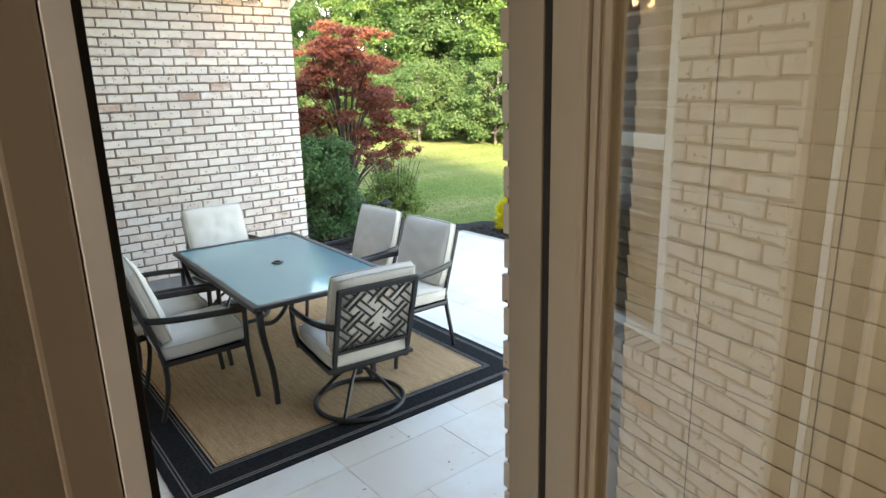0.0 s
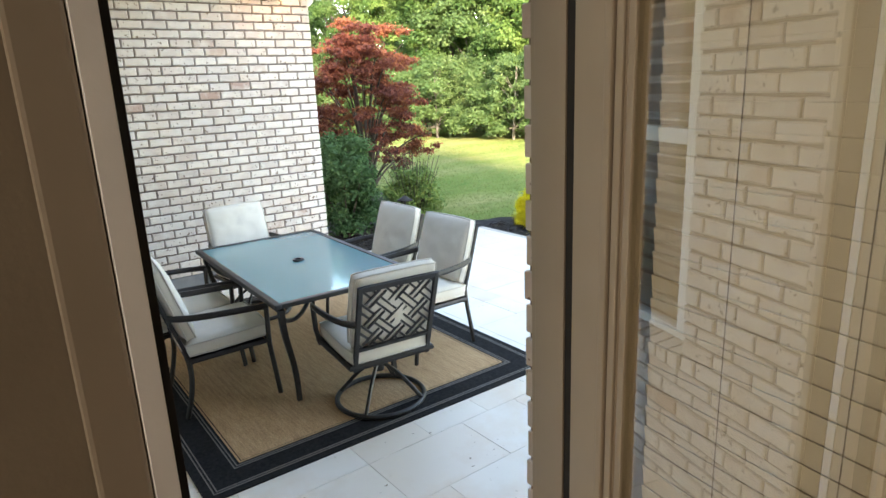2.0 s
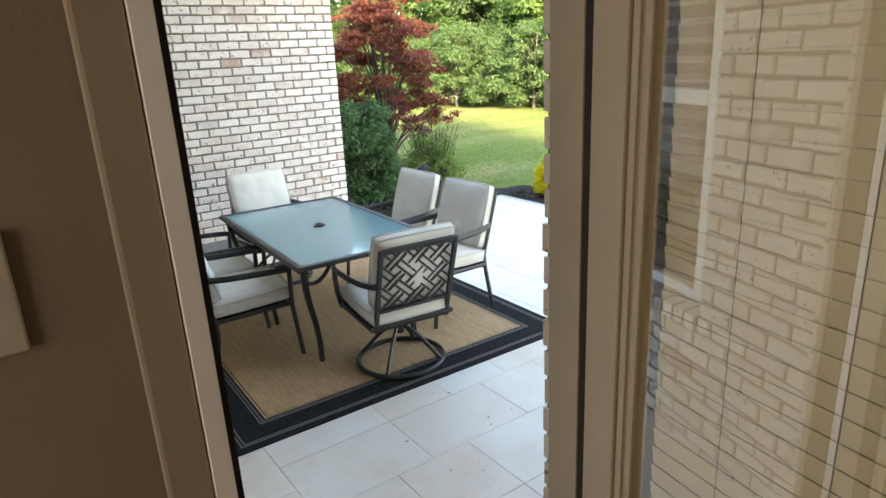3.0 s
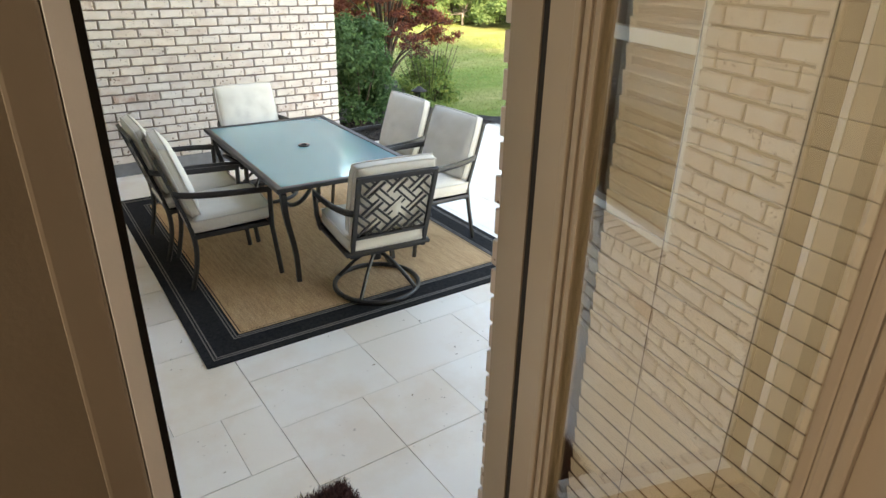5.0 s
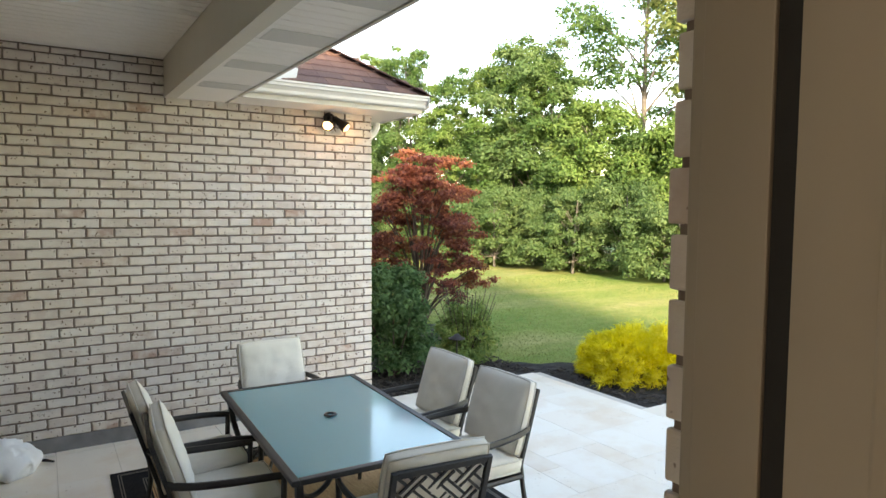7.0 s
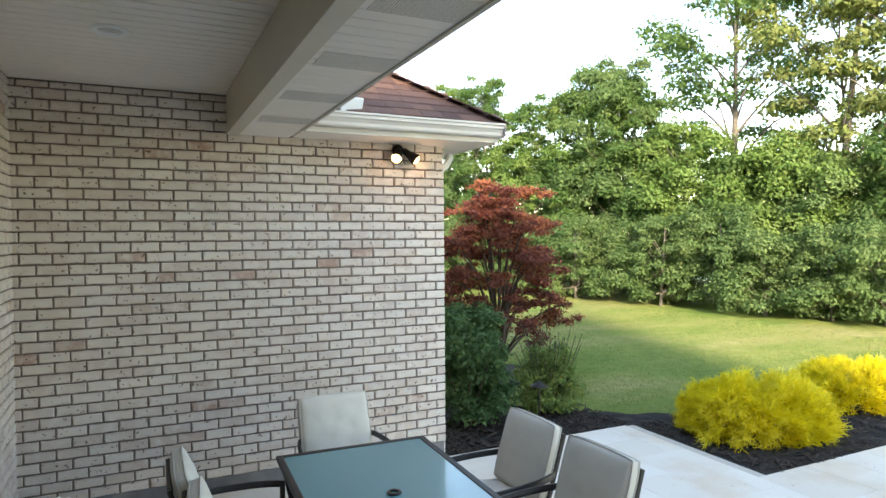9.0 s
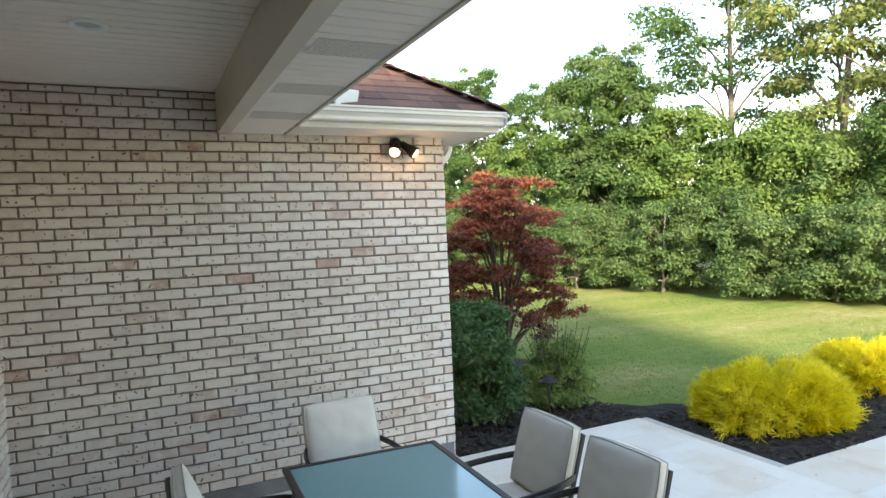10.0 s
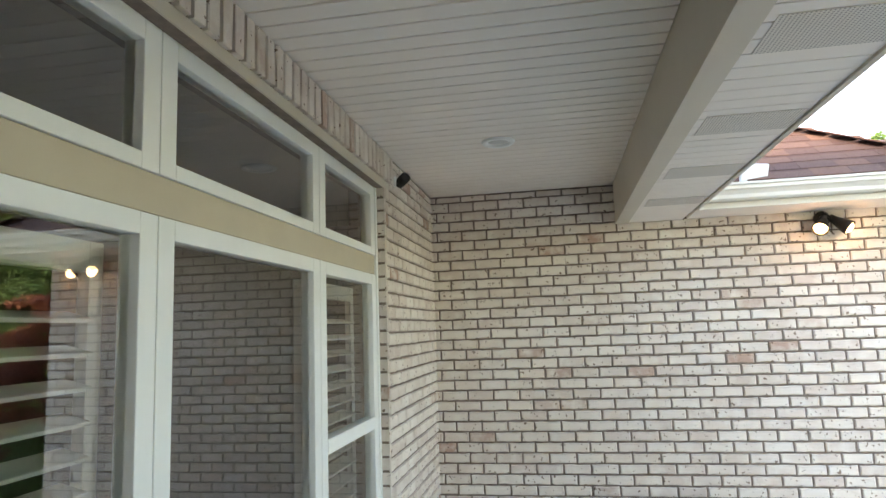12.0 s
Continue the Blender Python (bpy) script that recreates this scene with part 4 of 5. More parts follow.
def chair_body(name, label, swivel, seed):
    """A patio chair at the origin that looks to +y, its back towards -y."""
    c = thing(name, label, "chair", "chairs round the table")
    lean = radians(17)
    by0, bz0 = -0.22, SEATZ + 0.02
    hgt = (BACKTOP - bz0) / math.cos(lean)
    mback = pose(0, by0, bz0, math.degrees(lean), 0, 0)
    top = mback @ Vector((0, 0, hgt))
    bw = 0.46
    for x in (-bw / 2, bw / 2):
        part("stile", moved(box(x - 0.013, x + 0.013, -0.011, 0.011, -0.05, hgt, 0.003), mback), METALDARK, c)
    for z0, z1 in ((-0.045, -0.015), (0.085, 0.105), (hgt - 0.03, hgt + 0.002)):
        part("back_rail", moved(box(-bw / 2 + 0.013, bw / 2 - 0.013, -0.010, 0.010, z0, z1, 0.003), mback), METALDARK, c)
    lattice(c, bw - 0.025, hgt - 0.137, mback @ Matrix.Translation((0, 0, 0.105 + (hgt - 0.135) / 2)))
    sf = [(-CW / 2 + 0.02, -CD / 2 + 0.04, SEATZ), (CW / 2 - 0.02, -CD / 2 + 0.04, SEATZ), (CW / 2 - 0.01, CD / 2 - 0.01, SEATZ + 0.02), (-CW / 2 + 0.01, CD / 2 - 0.01, SEATZ + 0.02)]
    part("seat_frame", tube(sf, 0.016, 6, True), METALDARK, c)
    part("seat_sling", box(-CW / 2 + 0.03, CW / 2 - 0.03, -CD / 2 + 0.05, CD / 2 - 0.02, SEATZ + 0.002, SEATZ + 0.008), RUBBER, c)
    seat_m = pose(0, 0.015, SEATZ + 0.075, 3, 0, 0)
    cu = part("seat_cushion", moved(pillow(CW - 0.05, CD - 0.02, 0.115, 0.22, seed=seed), seat_m), CUSHION, c, "cream fabric seat cushion", True)
    for z in (0.034, -0.034):
        part("piping", moved(piping_of(CW - 0.05, CD - 0.02, z), seat_m), PIPING, cu, "", True)
    bh = hgt - 0.02
    back_m = mback @ pose(0, 0.062, 0.075 + bh / 2, 90, 0, 0)
    bc = part("back_cushion", moved(pillow(0.50, bh - 0.03, 0.095, 0.35, seed=seed + 9), back_m), CUSHION, c, "cream fabric back cushion", True)
    for z in (0.024, -0.024):
        part("piping", moved(piping_of(0.50, bh - 0.03, z), back_m), PIPING, bc, "", True)
    for s in (-1, 1):
        x = s * (CW / 2 + 0.005)
        joint = mback @ Vector((s * bw / 2, 0, 0.27))
        arm = bez(joint, (x + s * 0.03, joint.y + 0.10, ARMZ + 0.012), (x + s * 0.03, CD / 2 - 0.12, ARMZ + 0.018), (x, CD / 2 - 0.0, ARMZ - 0.006), 12)
        part("arm", tube(arm, 0.021, 6, flat=0.55), METALDARK, c)
        if swivel:
            part("arm_post", tube([(x, CD / 2 - 0.015, ARMZ), (x, CD / 2 - 0.03, SEATZ + 0.1), (x - s * 0.02, CD / 2 - 0.04, SEATZ)], 0.016, 6), METALDARK, c)
        else:
            part("leg", tube([(x, CD / 2 - 0.01, ARMZ), (x, CD / 2 - 0.015, SEATZ), (x, CD / 2 + 0.005, 0.15), (x, CD / 2 + 0.02, 0.0)], 0.0155, 6), METALDARK, c)
            part("leg", tube(bez(mback @ Vector((s * bw / 2, 0, 0.05)), (x, -CD / 2 + 0.06, SEATZ * 0.75), (x, -CD / 2 + 0.02, 0.14), (x - s * 0.02, -CD / 2 - 0.015, 0.0), 10), 0.0155, 6), METALDARK, c)
    if swivel:
        r = 0.265
        part("ring_base", tube([(r * math.cos(a), -0.02 + r * math.sin(a), 0.016) for a in np.linspace(0, 2 * math.pi, 40, endpoint=False)], 0.0155, 8, True), METALDARK, c)
        part("swivel_post", moved(lathe([(0.0, 0.19), (0.032, 0.19), (0.036, 0.24), (0.034, 0.30), (0.055, 0.315), (0.055, 0.335), (0.0, 0.335)], 18), pose(0, -0.02, 0)), METALDARK, c)
        for a in (45, 135, 225, 315):
            ca, sa = math.cos(radians(a)), math.sin(radians(a))
            part("strut", tube(bez((0.02 * ca, -0.02 + 0.02 * sa, 0.235), (0.12 * ca, -0.02 + 0.12 * sa, 0.20), (0.17 * ca, -0.02 + 0.17 * sa, 0.12), (r * ca, -0.02 + r * sa, 0.02), 8), 0.0125, 6), METALDARK, c)
    return c


RUGZ = 0.0115
fixed = chair_body("patio_chair", "dark metal patio armchair with cream cushions", False, 1)
fixed.matrix_basis = pose(1.35, -2.41, RUGZ, 0, 0, -95)
copy_thing(fixed, pose(1.31, -1.88, RUGZ, 0, 0, -91))
copy_thing(fixed, pose(2.735, -2.68, RUGZ, 0, 0, 93))
copy_thing(fixed, pose(2.73, -2.025, RUGZ, 0, 0, 91))
swivel = chair_body("swivel_chair", "dark metal swivel patio chair with lattice back and cream cushions", True, 3)
swivel.matrix_basis = pose(2.045, -3.185, RUGZ, 0, 0, -6)
copy_thing(swivel, pose(2.07, -1.22, RUGZ, 0, 0, 182))

# ---- door mat ----
MATFUR = plain("brown_shag", (0.045, 0.014, 0.010), (0.15, 0.06, 0.048), 50, 0.95, 0, 0.5)
mat = thing("door_mat", "small dark brown shag door mat", "door mat")
part("backing", box(0.56, 1.10, -4.93, -4.60, 0.001, 0.012, 0.003), MATFUR, mat)
rnd = random.Random(3)
fv, ff = [], []
for i in range(9000):
    x, y = rnd.uniform(0.55, 1.11), rnd.uniform(-4.94, -4.59)
    l = rnd.uniform(0.018, 0.036)
    a, t = rnd.uniform(0, 6.283), rnd.uniform(0.2, 1.1)
    dx, dy, dz = math.cos(a) * math.sin(t) * l, math.sin(a) * math.sin(t) * l, math.cos(t) * l
    w = 0.0022
    px, py = -math.sin(a) * w, math.cos(a) * w
    b0 = len(fv)
    fv += [(x - px, y - py, 0.008), (x + px, y + py, 0.008), (x + dx, y + dy, 0.010 + dz)]
    ff.append((b0, b0 + 1, b0 + 2))
me = bpy.data.meshes.new("pile")
me.from_pydata(fv, [], ff)
me.materials.append(MATFUR)
pile = new("shag", me)
pile.parent = mat
pile["kind"] = "stuff"

# ---- trash can ----
STEEL = plain("brushed_steel", (0.50, 0.49, 0.47), (0.58, 0.57, 0.55), 40, 0.28, 1.0, 0.05)
can = thing("trash_can", "round brushed steel bin with a black lid insert", "bin", at=pose(0.165, -3.09, 0.0))
part("body", lathe([(0.0, 0.002), (0.118, 0.002), (0.122, 0.02), (0.122, 0.50), (0.118, 0.505)], 40), STEEL, can, "", True)
part("band", lathe([(0.1235, 0.45), (0.125, 0.455), (0.125, 0.49), (0.1235, 0.495)], 40), RUBBER, can)
part("lid", lathe([(0.120, 0.505), (0.124, 0.51), (0.124, 0.585), (0.116, 0.60), (0.104, 0.60), (0.098, 0.585), (0.05, 0.575), (0.0, 0.573)], 40), STEEL, can, "", True)
# ---- white bag ----
bagbm = bmesh.new()
bmesh.ops.create_icosphere(bagbm, subdivisions=4, radius=1)
for v in bagbm.verts:
    p = v.co.copy()
    z = max(p.z, -0.55)
    up = max(0, z)
    v.co = Vector((p.x * 0.20 * (1 - 0.45 * up), p.y * 0.15 * (1 - 0.4 * up), (z + 0.55) * 0.145))
    v.co += Vector((0.035, 0.026, 0.034)) * noise.noise(p * 2.6) + Vector((0.012, 0.010, 0.016)) * noise.noise(p * 6.5)
    v.co.z = max(v.co.z, 0.0)
bag = thing("bag", "crumpled white cloth bag on the patio floor", "bag", at=pose(0.29, -0.33, 0.001, 0, 0, 15) @ Matrix.Diagonal((1.15, 1.15, 1.15, 1)))
part("cloth", bagbm, fabric("white_cloth", (0.82, 0.82, 0.82), (0.87, 0.87, 0.86)), bag, "", True)
part("strap", tube([(0.17, 0.0, 0.05), (0.22, -0.02, 0.045), (0.27, -0.01, 0.015), (0.26, 0.03, 0.008), (0.20, 0.03, 0.03)], 0.007, 6), RUBBER, bag)

# ---- wall and ceiling fixtures ----
BRONZE = plain("dark_bronze", (0.022, 0.018, 0.015), (0.035, 0.028, 0.024), 20, 0.45, 0.5)
flood = thing("floodlight", "dark bronze twin floodlight, lit, on the brick wall", "floodlight", at=pose(2.93, -0.012, 2.815))
part("base", moved(lathe([(0.0, 0), (0.055, 0), (0.055, 0.018), (0.03, 0.035), (0.0, 0.035)], 24), pose(0, 0, 0, 90, 0, 0)), BRONZE, flood)
BULB = glow("warm_bulb", (1.0, 0.64, 0.31), 1.2)
for dx, yaw in ((-0.02, -35), (0.07, 55)):
    mm = pose(dx, -0.07, -0.03, 0, 0, 0) @ pose(0, 0, 0, 0, 0, yaw) @ pose(0, 0, 0, -52, 0, 0)
    part("lamp_head", moved(lathe([(0.0, 0.05), (0.028, 0.05), (0.032, 0.0), (0.052, -0.075), (0.056, -0.105), (0.052, -0.105), (0.047, -0.075)], 24), mm), BRONZE, flood, "", True)
    part("bulb", moved(lathe([(0.046, -0.085), (0.040, -0.105), (0.022, -0.116), (0.0, -0.119)], 20), mm), BULB, flood, "", True)
    ld = bpy.data.lights.new("flood_lamp", "POINT")
    ld.energy, ld.color, ld.shadow_soft_size = 0.20, (1.0, 0.60, 0.30), 0.04
    lo = new("flood_lamp", ld)
    lo.matrix_world = flood.matrix_basis @ mm @ pose(0, 0, -0.125)
part("arm", tube([(0, -0.03, 0.0), (0.01, -0.06, -0.005), (0.025, -0.075, -0.02)], 0.014, 8), BRONZE, flood)

rl = thing("recessed_light", "unlit round white recessed light in the porch ceiling", "ceiling light", at=pose(0.702, -1.431, CEIL - 0.001))
part("trim_ring", lathe([(0.062, 0.0), (0.066, -0.010), (0.090, -0.014), (0.098, -0.004), (0.098, 0.0)], 36), WHITE, rl, "", True)
part("lens", lathe([(0.0, -0.004), (0.04, -0.0035), (0.063, 0.001)], 36), plain("frosted_lens", (0.48, 0.48, 0.47), (0.52, 0.52, 0.51), 20, 0.3), rl)
sc = thing("security_camera", "small black bullet camera on a white mount", "security camera", at=pose(0.014, -1.22, 3.045))
part("mount", moved(lathe([(0.0, 0), (0.032, 0), (0.032, 0.012), (0.018, 0.03), (0.0, 0.03)], 20), pose(0, 0, 0, 0, 90, 0)), WHITE, sc)
part("body", moved(lathe([(0.0, -0.05), (0.03, -0.05), (0.033, -0.045), (0.033, 0.045), (0.027, 0.05), (0.0, 0.046)], 20), pose(0.06, -0.02, 0.0, 78, 0, 40)), RUBBER, sc, "", True)

# ---- path lamp ----
pl = thing("path_lamp", "dark metal mushroom path lamp in the mulch", "path lamp", at=pose(4.65, 0.30, -0.02))
part("stake", tube([(0, 0, 0), (0, 0, 0.46)], 0.010, 8), BRONZE, pl)
part("shade", lathe([(0.0, 0.51), (0.02, 0.505), (0.055, 0.475), (0.10, 0.455), (0.102, 0.448), (0.06, 0.45), (0.0, 0.455)], 24), BRONZE, pl, "", True)


# ---- plants ----
def leaf_mesh(name, mat, centres, normals, sizes, rnd, shape=0.5, fold=0.18, cluster=1):
    """Leaves of four triangles, folded along their rib, at the given centres."""
    c = np.asarray(centres, dtype=float)
    n = np.asarray(normals, dtype=float)
    s = np.asarray(sizes, dtype=float)
    k = len(c)
    n = n / np.maximum(np.linalg.norm(n, axis=1, keepdims=True), 1e-6)
    r = rnd.normal(size=(k, 3))
    u = np.cross(n, r)
    u /= np.maximum(np.linalg.norm(u, axis=1, keepdims=True), 1e-6)
    v = np.cross(n, u)
    s1 = s[:, None]
    tip = c + u * s1
    tail = c - u * s1
    a = c + v * s1 * shape + n * s1 * fold + u * s1 * 0.15
    b = c - v * s1 * shape + n * s1 * fold + u * s1 * 0.15
    verts = np.stack([tail, a, tip, b], axis=1).reshape(-1, 3)
    base = np.arange(k)[:, None] * 4
    tris = np.concatenate([base + np.array([[0, 2, 1]]), base + np.array([[0, 3, 2]])], axis=1).reshape(-1, 3)
    me = bpy.data.meshes.new(name)
    me.vertices.add(k * 4)
    me.vertices.foreach_set("co", verts.ravel())
    me.loops.add(k * 6)
    me.loops.foreach_set("vertex_index", tris.ravel())
    me.polygons.add(k * 2)
    me.polygons.foreach_set("loop_start", np.arange(k * 2) * 3)
    me.update(calc_edges=True)
    me.materials.append(mat)
    return me


def clumps_to_leaves(clumps, per, size, rnd, droop=0.3, shell=0.55, spread=0.9):
    """Leaves scattered through the outer shell of flattened clumps (x, y, z, r, squash)."""
    cs, ns, ss = [], [], []
    for x, y, z, r, q in clumps:
        m = max(8, int(per * r * r))
        d = rnd.normal(size=(m, 3))
        d /= np.linalg.norm(d, axis=1, keepdims=True)
        d[:, 2] = np.where(d[:, 2] < -0.3, -d[:, 2] * 0.5, d[:, 2])
        rad = r * (shell + (1 - shell) * rnd.random(m)) * (1 + 0.28 * rnd.normal(size=m) * 0.5)
        p = d * rad[:, None] * np.array([1, 1, q])
        cs.append(p + np.array([x, y, z]))
        nn = d + np.array([0, 0, 0.35]) + rnd.normal(size=(m, 3)) * spread * 0.6
        ns.append(nn)
        ss.append(size * (0.6 + 0.8 * rnd.random(m)))
    return np.concatenate(cs), np.concatenate(ns), np.concatenate(ss)


BARK = plain("grey_bark", (0.10, 0.085, 0.07), (0.20, 0.175, 0.15), 9, 0.95, 0, 0.8, 40)
TWIG = plain("brown_twig", (0.055, 0.035, 0.028), (0.10, 0.07, 0.055), 9, 0.95, 0, 0.5, 60)
GREEN_A = leaf_material("tree_leaves", [(0.2, (0.044, 0.10, 0.028)), (0.55, (0.080, 0.16, 0.044)), (0.85, (0.122, 0.205, 0.060)), (1.0, (0.16, 0.245, 0.08))], 0.55)
GREEN_C = leaf_material("light_tree_leaves", [(0.2, (0.055, 0.11, 0.028)), (0.55, (0.110, 0.195, 0.045)), (0.85, (0.165, 0.25, 0.065)), (1.0, (0.21, 0.285, 0.09))], 0.45)
GREEN_B = leaf_material("hedge_leaves", [(0.2, (0.048, 0.098, 0.034)), (0.55, (0.095, 0.168, 0.056)), (0.9, (0.150, 0.225, 0.082)), (1.0, (0.20, 0.275, 0.10))], 0.5)
YELLOWGREEN = leaf_material("yellowing_leaves", [(0.2, (0.09, 0.135, 0.035)), (0.6, (0.155, 0.20, 0.06)), (1.0, (0.25, 0.27, 0.09))], 0.4)
MAPLE = leaf_material("red_maple_leaves", [(0.25, (0.055, 0.019, 0.019)), (0.52, (0.16, 0.050, 0.040)), (0.8, (0.27, 0.085, 0.054)), (1.0, (0.36, 0.14, 0.065))], 0.4)
YEW = leaf_material("dark_shrub_leaves", [(0.2, (0.024, 0.064, 0.022)), (0.6, (0.056, 0.125, 0.042)), (1.0, (0.105, 0.19, 0.068))], 0.4)
BUDDLEIA = leaf_material("grey_green_leaves", [(0.2, (0.08, 0.155, 0.045)), (0.6, (0.17, 0.27, 0.075)), (0.9, (0.27, 0.33, 0.085)), (1.0, (0.42, 0.36, 0.08))], 0.4)
GOLD = leaf_material("golden_cypress_sprays", [(0.2, (0.34, 0.33, 0.015)), (0.45, (0.66, 0.56, 0.02)), (0.75, (0.82, 0.70, 0.03)), (1.0, (0.85, 0.76, 0.12))], 0.35)


def limb_tree(name, label, x, y, height, crown_z, crown_r, mat, seed, trunk_r=0.16, per=260, size=0.16, n_clumps=40, squash=0.7, category="tree", group="", open_crown=0.0, bark=None):
    rn = random.Random(seed)
    rnd = np.random.default_rng(seed)
    t = thing(name, label, category, group, at=pose(x, y, -0.06))
    bm = bmesh.new()
    lean = (rn.uniform(-0.05, 0.05) * height, rn.uniform(-0.05, 0.05) * height)
    tube(bez((0, 0, 0), (lean[0] * 0.2, lean[1] * 0.2, height * 0.3), (lean[0], lean[1], height * 0.6), (lean[0] * 1.2, lean[1] * 1.2, height * 0.93), 12), trunk_r, 8, bm=bm, taper=0.18)
    clumps = []
    for i in range(n_clumps):
        f = (i + 0.5) / n_clumps
        z = crown_z + (height - crown_z) * f
        prof = math.sqrt(max(0.1, 1 - ((f - 0.42) / 0.62) ** 2))
        a = i * 2.399 + rn.uniform(-0.5, 0.5)
        rr = crown_r * prof * rn.uniform(0.45, 1.05)
        cx, cy = lean[0] * f + math.cos(a) * rr, lean[1] * f + math.sin(a) * rr
        cr = crown_r * rn.uniform(0.16, 0.42) * (0.75 + 0.25 * prof)
        clumps.append((cx, cy, z, cr, squash))
        if i % 2 == 0:
            z0 = max(height * 0.15, z - rr * 0.8 - 0.2)
            tube(bez((lean[0] * f * 0.8, lean[1] * f * 0.8, z0), (cx * 0.4, cy * 0.4, z0 + (z - z0) * 0.6), (cx * 0.7, cy * 0.7, z), (cx, cy, z), 6), trunk_r * 0.34 * (1 - 0.5 * f), 5, bm=bm, taper=0.25)
    part("trunk", bm, bark or BARK, t, "", True)
    cs, ns, ss = clumps_to_leaves(clumps, per, size, rnd)
    if open_crown:
        keep = rnd.random(len(cs)) > open_crown
        cs, ns, ss = cs[keep], ns[keep], ss[keep]
    crown = new("crown", leaf_mesh("crown", mat, cs, ns, ss, rnd))
    crown.parent = t
    return t


def shrub(name, label, x, y, w, d, h, mat, seed, size=0.03, leaves=6000, upright=0.0, z0=0.0, shape=0.5, category="shrub", group=""):
    rn = random.Random(seed)
    rnd = np.random.default_rng(seed)
    t = thing(name, label, category, group, at=pose(x, y, -0.03))
    bm = bmesh.new()
    for i in range(9):
        a = i * 2.4
        tube(bez((0.05 * math.cos(a), 0.05 * math.sin(a), 0), (0.1 * w * math.cos(a), 0.1 * d * math.sin(a), h * 0.3), (0.3 * w * math.cos(a), 0.3 * d * math.sin(a), h * 0.5), (0.38 * w * math.cos(a), 0.38 * d * math.sin(a), h * 0.75), 5), 0.012, 5, bm=bm, taper=0.4)
    part("stems", bm, TWIG, t)
    clumps = []
    for i in range(60):
        u = rn.random()
        a = i * 2.399
        z = h * (0.10 + 0.86 * u)
        k = math.sqrt(max(0.05, 1 - ((z / h - 0.42) / 0.62) ** 2))
        rr = k * rn.uniform(0.35, 0.9)
        clumps.append((math.cos(a) * rr * w / 2, math.sin(a) * rr * d / 2, z, min(w, d) * rn.uniform(0.14, 0.22), 0.9))
    tot = sum(c[3] ** 2 for c in clumps)
    cs, ns, ss = clumps_to_leaves(clumps, leaves / tot, size, rnd, spread=1.0)
    cs[:, 2] = np.maximum(cs[:, 2], 0.03)
    crown = new("foliage", leaf_mesh("foliage", mat, cs, ns, ss, rnd, shape))
    crown.parent = t
    return t


# Japanese maple: several stems, flat pads of small dark red leaves
def maple(x, y, h, seed):
    rn = random.Random(seed)
    rnd = np.random.default_rng(seed)
    t = thing("red_maple_tree", "dark red Japanese maple with layered spreading branches", "maple tree", at=pose(x, y, -0.05))
    bm = bmesh.new()
    pads = []
    for i in range(58):
        a = i * 2.399 + rn.uniform(-0.6, 0.6)
        f = (i + 0.5) / 58
        z = h * (0.30 + 0.66 * f) + rn.uniform(-0.14, 0.14)
        reach = 1.42 * (1 - 0.62 * f ** 1.8) * rn.uniform(0.40, 1.0)
        px, py = math.cos(a) * reach, math.sin(a) * reach
        z -= 0.10 * reach
        for k in range(5):
            g = 0.55 + 0.13 * k
            pads.append((px * g + rn.uniform(-0.14, 0.14), py * g + rn.uniform(-0.14, 0.14), z - 0.10 * k * reach * 0.3 + rn.uniform(-0.07, 0.09), rn.uniform(0.10, 0.21), rn.uniform(0.3, 0.55)))
        if i % 2 == 0:
            tube(bez((0.04 * math.cos(a), 0.04 * math.sin(a), 0.1), (0.1 * px, 0.1 * py, z * 0.5), (0.5 * px, 0.5 * py, z * 0.95), (px, py, z), 8), 0.026, 6, bm=bm, taper=0.2)
    part("trunk", bm, TWIG, t, "", True)
    cs, ns, ss = clumps_to_leaves(pads, 5200, 0.030, rnd, spread=1.1, shell=0.15)
    cs = cs + rnd.normal(size=cs.shape) * np.array([0.035, 0.035, 0.02])
    crown = new("crown", leaf_mesh("crown", MAPLE, cs, ns, ss, rnd, 0.42))
    crown.parent = t


maple(5.60, 2.75, 2.92, 12)

shrub("evergreen_shrub", "dense dark green shrub at the corner of the brick wall", 4.03, 0.70, 1.12, 1.0, 1.22, YEW, 21, 0.026, 16000)
bush = shrub("butterfly_bush", "leafy grey-green bush with yellowing lower leaves", 5.12, 0.80, 0.86, 0.76, 0.72, BUDDLEIA, 22, 0.035, 6200, shape=0.3)
brnd = np.random.default_rng(5)
bc_c, bc_n, bc_s = [], [], []
for i in range(34):
    a = i * 2.399
    r0 = 0.30 * math.sqrt((i + 0.5) / 34)
    p0 = Vector((math.cos(a) * r0 * 0.5, math.sin(a) * r0 * 0.5, 0.1))
    p1 = Vector((math.cos(a) * r0 * 1.45, math.sin(a) * r0 * 1.4, 0.72 + 0.32 * ((i * 37) % 10) / 10))
    part("stalk", tube([p0, (p0 + p1) / 2 + Vector((0.01, 0.01, 0.04)), p1], 0.004, 4), TWIG, bush)
    for k in range(34):
        f = 0.25 + 0.75 * k / 34
        p = p0 + (p1 - p0) * f
        an = k * 2.4
        bc_c.append((p.x + 0.035 * math.cos(an), p.y + 0.035 * math.sin(an), p.z))
        bc_n.append((math.cos(an) * 0.3, math.sin(an) * 0.3, 1.0))
        bc_s.append(0.020 + 0.024 * (1 - f))
upper = new("upper_leaves", leaf_mesh("upper_leaves", BUDDLEIA, bc_c, bc_n, bc_s, brnd, 0.28))
upper.parent = bush


